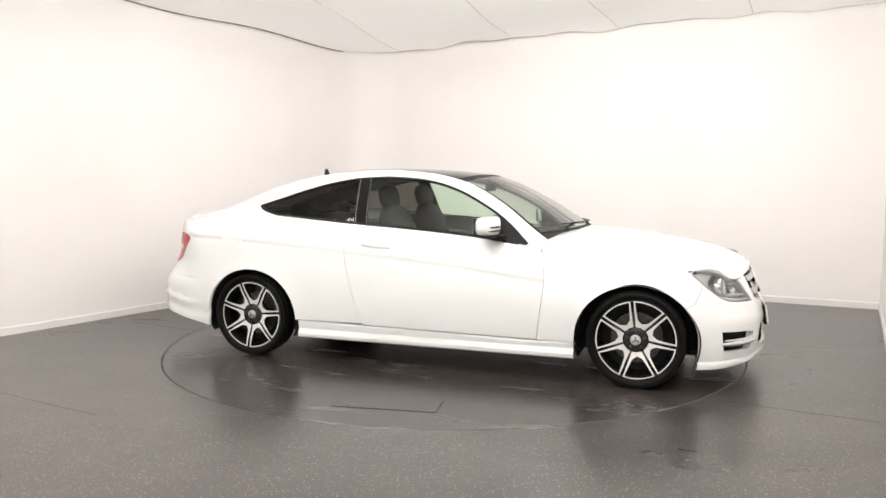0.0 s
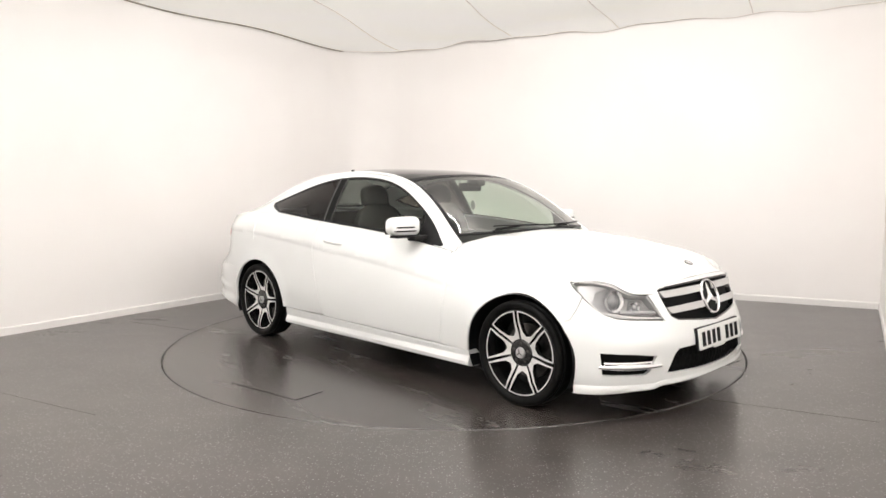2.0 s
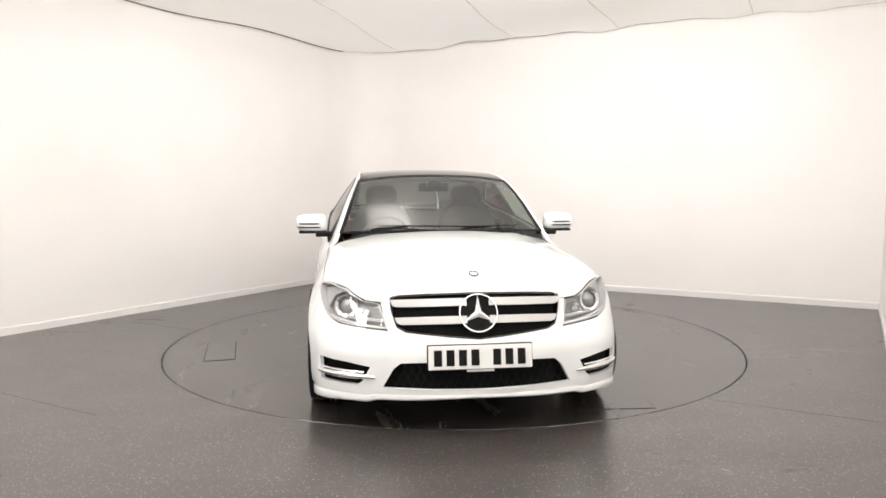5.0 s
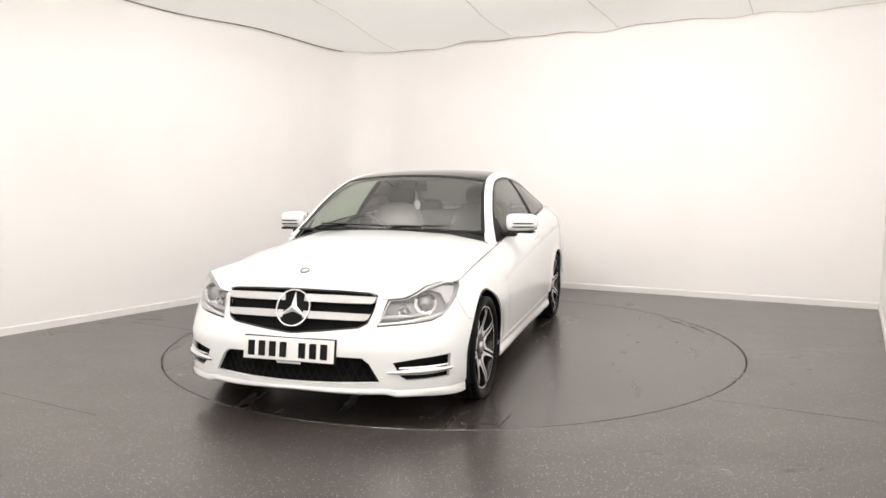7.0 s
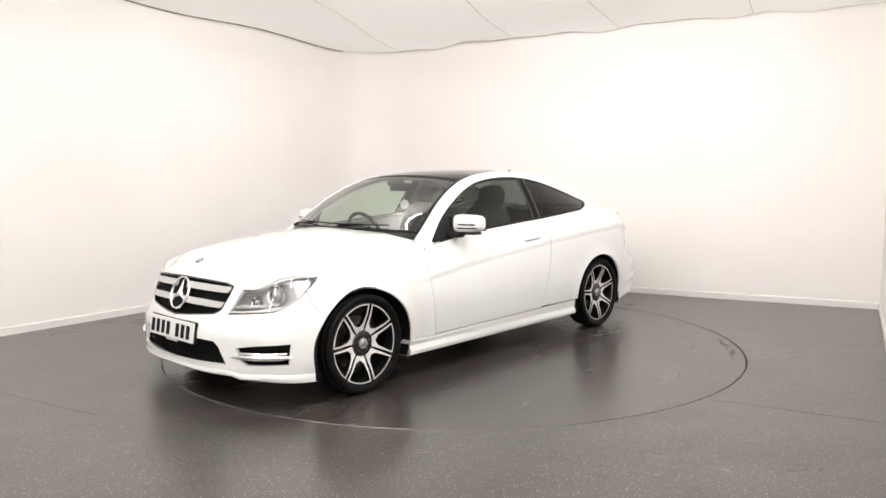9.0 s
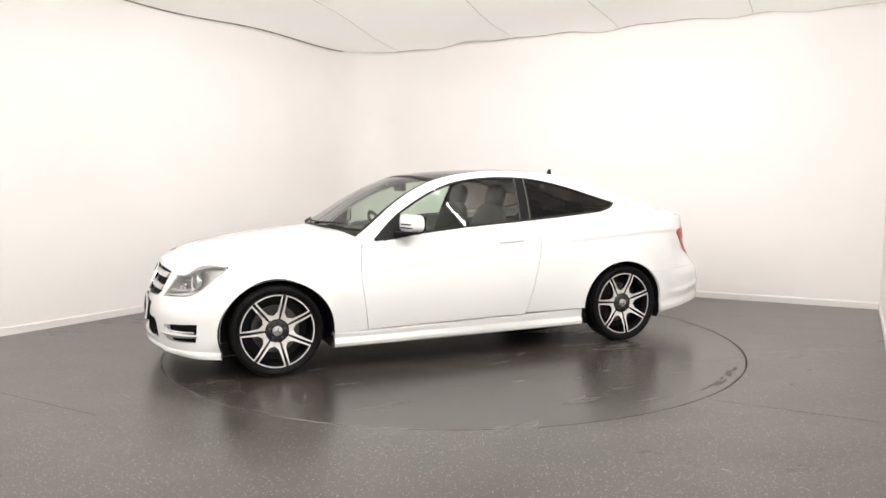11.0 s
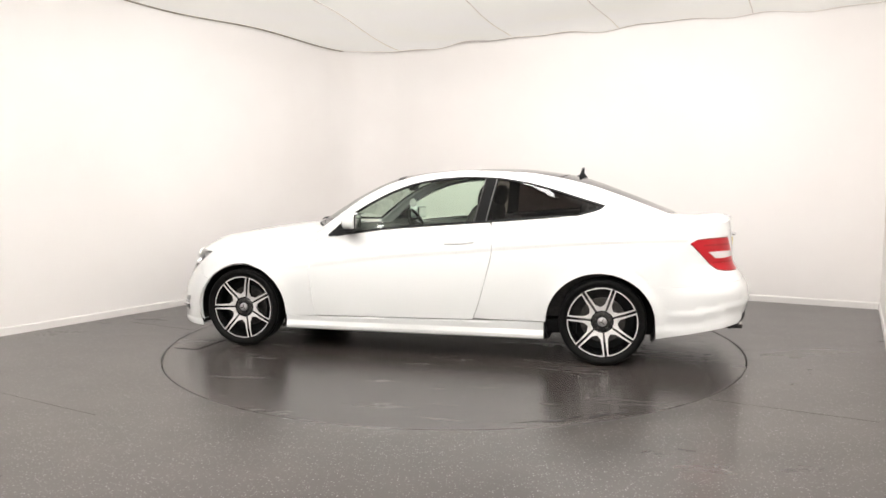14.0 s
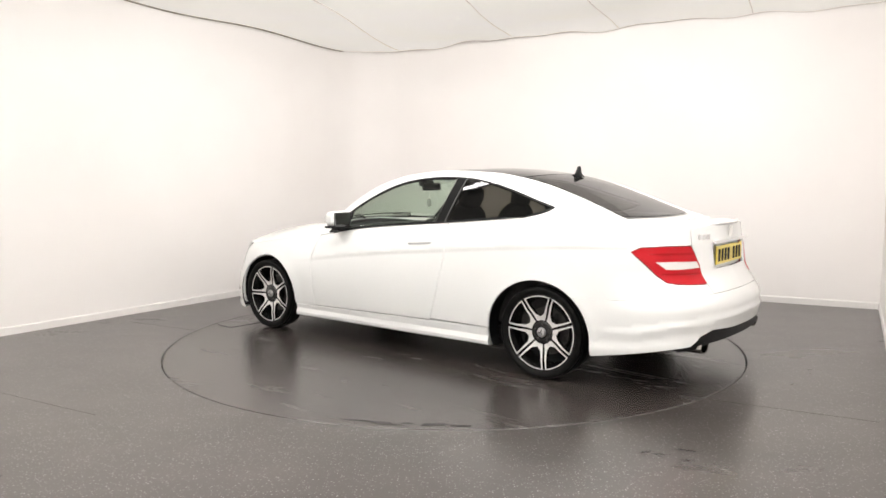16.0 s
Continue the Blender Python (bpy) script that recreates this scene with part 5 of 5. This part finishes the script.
def build_cabin(car):
    part("cabin_floor", box_bm((2.1, 1.5, 0.10), (-0.15, 0, 0.24), 0.02), M_BLACKP, car)
    for sg in (-1, 1):
        part("door_lining", box_bm((1.34, 0.04, 0.54), (0.10, sg * 0.745, 0.555), 0.02), M_DASH, car)
        part("rear_lining", box_bm((0.80, 0.05, 0.64), (-1.02, sg * 0.715, 0.63), 0.02), M_DASH, car)
    bm = blob_bm((0.30, 0.70, 0.15), 4)
    bmesh.ops.translate(bm, vec=(0.60, 0, 0.775), verts=bm.verts)
    dash = part("dashboard", bm, M_DASH, car, smooth=True)
    part("instrument_hood", (lambda b: (bmesh.ops.translate(b, vec=(0.42, -0.36, 0.905), verts=b.verts), b)[1])(blob_bm((0.10, 0.18, 0.05), 2.6)), M_DASH, dash, smooth=True)
    part("front_bulkhead", box_bm((0.05, 1.46, 0.55), (0.86, 0, 0.58), 0.01), M_BLACKP, car)
    part("scuttle", box_bm((0.20, 1.10, 0.04), (0.86, 0, 0.85), 0.01), M_BLACKP, car)

    def seat(y):
        s = new("front_seat")
        s.parent = car
        bm = blob_bm((0.27, 0.255, 0.09), 3.5)
        bmesh.ops.transform(bm, matrix=pose(-0.02, y, 0.47, 0, -8, 0), verts=bm.verts)
        part("cushion", bm, M_SEAT, s, smooth=True)
        bm = blob_bm((0.085, 0.25, 0.33), 3.0)
        bmesh.ops.transform(bm, matrix=pose(-0.36, y, 0.79, 0, -16, 0), verts=bm.verts)
        part("backrest", bm, M_SEAT, s, smooth=True)
        bm = blob_bm((0.055, 0.13, 0.095), 2.6)
        bmesh.ops.transform(bm, matrix=pose(-0.47, y, 1.165, 0, -14, 0), verts=bm.verts)
        part("headrest", bm, M_SEAT, s, smooth=True)

    seat(0.36), seat(-0.36)
    bench = new("rear_bench")
    bench.parent = car
    bm = blob_bm((0.25, 0.62, 0.09), 4)
    bmesh.ops.translate(bm, vec=(-0.82, 0, 0.48), verts=bm.verts)
    part("cushion", bm, M_SEAT, bench, smooth=True)
    bm = blob_bm((0.09, 0.62, 0.28), 4)
    bmesh.ops.transform(bm, matrix=pose(-1.12, 0, 0.76, 0, -22, 0), verts=bm.verts)
    part("backrest", bm, M_SEAT, bench, smooth=True)
    for y in (-0.34, 0.34):
        bm = blob_bm((0.05, 0.12, 0.07), 2.6)
        bmesh.ops.translate(bm, vec=(-1.24, y, 1.05), verts=bm.verts)
        part("headrest", bm, M_SEAT, bench, smooth=True)
    part("parcel_shelf", box_bm((0.72, 1.24, 0.03), (-1.55, 0, 0.955), 0.01), M_DASH, car)
    st = new("steering_wheel")
    st.parent = car
    st.matrix_basis = pose(0.28, -0.36, 0.86, 0, -66, 0)
    part("rim", tube_bm([(0.185 * math.cos(2 * math.pi * i / 40), 0.185 * math.sin(2 * math.pi * i / 40), 0) for i in range(40)], 0.015, 8, closed=True), M_SEAT, st, smooth=True)
    part("boss", (lambda b: b)(blob_bm((0.07, 0.08, 0.03), 2.6)), M_SEAT, st, smooth=True)
    for a in (90, -90, 180):
        part("wheel_spoke", box_bm((0.12, 0.035, 0.014), (0, 0, 0), 0.004, pose(0, 0, 0, 0, 0, a) @ Matrix.Translation((0.115, 0, 0))), M_SEAT, st)
    # headlining under the roof, with the roof frame behind the windscreen
    vs, fs = [], []
    for i in range(13):
        for j in range(13):
            p = canopy(-0.97 + 1.94 * j / 12, 1.0 + 0.99 * i / 12)
            vs.append((p.x, p.y, p.z - 0.035))
    fs = [(i * 13 + j, i * 13 + j + 1, (i + 1) * 13 + j + 1, (i + 1) * 13 + j) for i in range(12) for j in range(12)]
    mesh_ob("headlining", vs, fs, M_HEADLINER, car)
    p = canopy(0, 0.88)
    part("rear_view_mirror", box_bm((0.03, 0.23, 0.065), (p.x - 0.10, 0, p.z - 0.065), 0.012), M_BLACKP, car, smooth=True)
    part("mirror_housing", box_bm((0.10, 0.10, 0.05), (p.x - 0.04, 0, p.z - 0.035), 0.015), M_BLACKP, car, smooth=True)
    tag = part("hanging_tag", disc_bm(pose(p.x - 0.10, 0.035, p.z - 0.20, 0, 90, 72), 0.036, 0.003, 24), M_TAG, car, "small white oval card on a cord")
    part("cord", tube_bm([(p.x - 0.10, 0.035, p.z - 0.165), (p.x - 0.10, 0.02, p.z - 0.09)], 0.0018, 5), M_TAG, tag)


def build_underside(car):
    part("underbody", box_bm((2.0, 1.56, 0.06), (0.0, 0, 0.175), 0.02), M_BLACKP, car)
    part("engine_bay_core", box_bm((0.90, 1.08, 0.42), (1.38, 0, 0.40), 0.03), M_BLACKP, car)
    part("nose_core", box_bm((0.10, 1.20, 0.32), (1.82, 0, 0.36), 0.03), M_BLACKP, car)
    part("boot_core", box_bm((1.15, 1.08, 0.55), (-1.62, 0, 0.53), 0.03), M_BLACKP, car)
    part("rear_core", box_bm((0.30, 1.30, 0.36), (-2.06, 0, 0.50), 0.03), M_BLACKP, car)
    part("undertray", box_bm((0.9, 1.2, 0.02), (1.55, 0, 0.19), 0.005), M_BLACKP, car)


def build_car():
    car = new("car")
    tagged(car, "white two-door coupe with black roof and alloy wheels", "car")
    build_body(car)
    build_front(car)
    build_rear(car)
    for x, sgn, turn in ((1.38, 1, -12), (-1.38, 1, -18.5), (1.38, -1, 6), (-1.38, -1, 19)):
        build_wheel(car, x, sgn, turn)
    for k in (0, 1):
        for sgn in (1, -1):
            build_wheel_well(car, k, sgn)
            build_mirror(car, sgn) if k == 0 else None
    build_cabin(car)
    build_underside(car)
    # wipers, resting at the foot of the windscreen
    for pts in ([(-0.66, 0.06), (-0.2, 0.042), (0.16, 0.03)], [(0.0, 0.03), (0.34, 0.034), (0.72, 0.05)]):
        run = [canopy(a, b) + Vector((0.012, 0, 0.016)) for a, b in pts]
        part("wiper", tube_bm(run, [0.004, 0.006, 0.004], 6), M_BLACKP, car, smooth=True)
    part("wiper_arm", tube_bm([(0.955, 0.08, 0.955), (0.94, 0.12, 0.975), (0.90, 0.30, 0.985)], [0.011, 0.009, 0.005], 6), M_BLACKP, car, smooth=True)
    part("wiper_arm", tube_bm([(0.89, -0.50, 0.955), (0.88, -0.46, 0.972), (0.90, -0.25, 0.985)], [0.011, 0.009, 0.005], 6), M_BLACKP, car, smooth=True)
    # roof aerial: a small black fin
    bm = bmesh.new()
    prof = [(-1.11, 1.325), (-1.168, 1.341), (-1.188, 1.398), (-1.203, 1.400), (-1.206, 1.35), (-1.235, 1.318)]
    l, r = [bm.verts.new((x, 0.008 if z > 1.35 else 0.02, z - 0.006)) for x, z in prof], [bm.verts.new((x, -0.008 if z > 1.35 else -0.02, z - 0.006)) for x, z in prof]
    bm.faces.new(l), bm.faces.new(list(reversed(r)))
    for i in range(6):
        bm.faces.new((l[i], r[i], r[(i + 1) % 6], l[(i + 1) % 6]))
    part("aerial", bm, M_BLACKP, car)
    return car


def build_lamps():
    first = None
    for a, b in LAMPS:
        m = Matrix.Translation(ceiling_place(a, b, LAMP_Z)) @ pose(0, 0, 0, 0, 0, 61)
        if first is None:
            first = new("tube_light")
            tagged(first, "white suspended tube light on two thin rods", "light", "suspended booth lights")
            part("casing", box_bm((0.66, 0.12, 0.05), (0, 0, 0.11), 0.008), M_LAMPBOX, first)
            part("tube", lathe_bm([(0.06, -0.30), (0.075, -0.285), (0.075, 0.285), (0.06, 0.30)], 16, "x"), M_LAMP, first, smooth=True)
            for x in (-0.31, 0.31):
                part("end_cap", box_bm((0.03, 0.06, 0.10), (x * 1.02, 0, 0.03), 0.006), M_LAMPBOX, first)
                part("rod", tube_bm([(x * 0.8, 0, 0.09), (x * 0.8, 0, 0.32)], 0.005, 6), M_LAMPBOX, first)
            first.matrix_basis = m
        else:
            copy_thing(first, m)


def build_wall_fills():
    # casings for the added fill lamps
    for a, b, aim, watts in WALL_FILLS:
        w = new("wall_fill")
        tagged(w, "added slim fill lamp turned to the back wall, out of view", "light", "wall washing lights")
        w.matrix_basis = wall_fill_pose(a, b, aim)
        part("casing", box_bm((0.98, 0.22, 0.05), (0, 0, 0.03), 0.01), M_LAMPBOX, w)
        part("rod", tube_bm([(0, 0.05, 0.05), (0, 0.24, 0.12)], 0.006, 6), M_LAMPBOX, w)


def build_joints():
    """Welded joints of the vinyl sheets, parallel to the back wall; they stop at the turntable."""
    for k, (a, runs) in enumerate(((-2.70, ((-2.6, -0.75),)), (-0.80, ((-2.95, -2.14), (2.14, 3.0))))):
        for j, (b0, b1) in enumerate(runs):
            c = U * a + V * ((b0 + b1) / 2)
            bm = box_bm((b1 - b0, 0.0022, 0.0012), (0, 0, 0), 0, pose(0, 0, 0, 0, 0, -28))
            bmesh.ops.translate(bm, vec=(c.x, c.y, 0.0006), verts=bm.verts)
            tagged(part("floor_joint_%d" % (2 * k + j + 1), bm, M_JOINT), "thin welded joint between two vinyl sheets", kind="structure")


def build_marks():
    """Old wear on the still floor: a pale scuff by the wall and faint sheet joints."""
    bm = bmesh.new()
    rng = random.Random(4)
    for k in range(14):
        cx, cy = -3.35 + rng.uniform(-0.16, 0.16), 0.17 + rng.uniform(-0.09, 0.09)
        ring = [bm.verts.new((cx + 0.11 * math.cos(a) * rng.uniform(0.5, 1), cy + 0.03 * math.sin(a) * rng.uniform(0.4, 1), 0.0015 + 0.0002 * k)) for a in np.linspace(0, 2 * math.pi, 10, endpoint=False)]
        bm.faces.new(ring)
    tagged(part("floor_scuff", bm, M_SCUFF), "pale scuffed patch on the dark vinyl floor", "stain")


CAR_AT = (0.16025, -0.2015)
A0, W1, ACC = -0.34179, -0.21701, 0.00027


def turn_at(t):
    return math.degrees(A0 + W1 * t + ACC * (t - 8) ** 2)


build_booth()
build_floor()
build_lamps()
build_wall_fills()
build_joints()
build_marks()
turntable = build_turntable()
car = build_car()


def motions():
    times = [0.5 * i for i in range(33)]
    walk(turntable, [(t, pose(0, 0, 0, 0, 0, turn_at(t))) for t in times])
    walk(car, [(t, pose(0, 0, 0, 0, 0, turn_at(t)) @ pose(CAR_AT[0], CAR_AT[1], 0.0005)) for t in times])


motions()
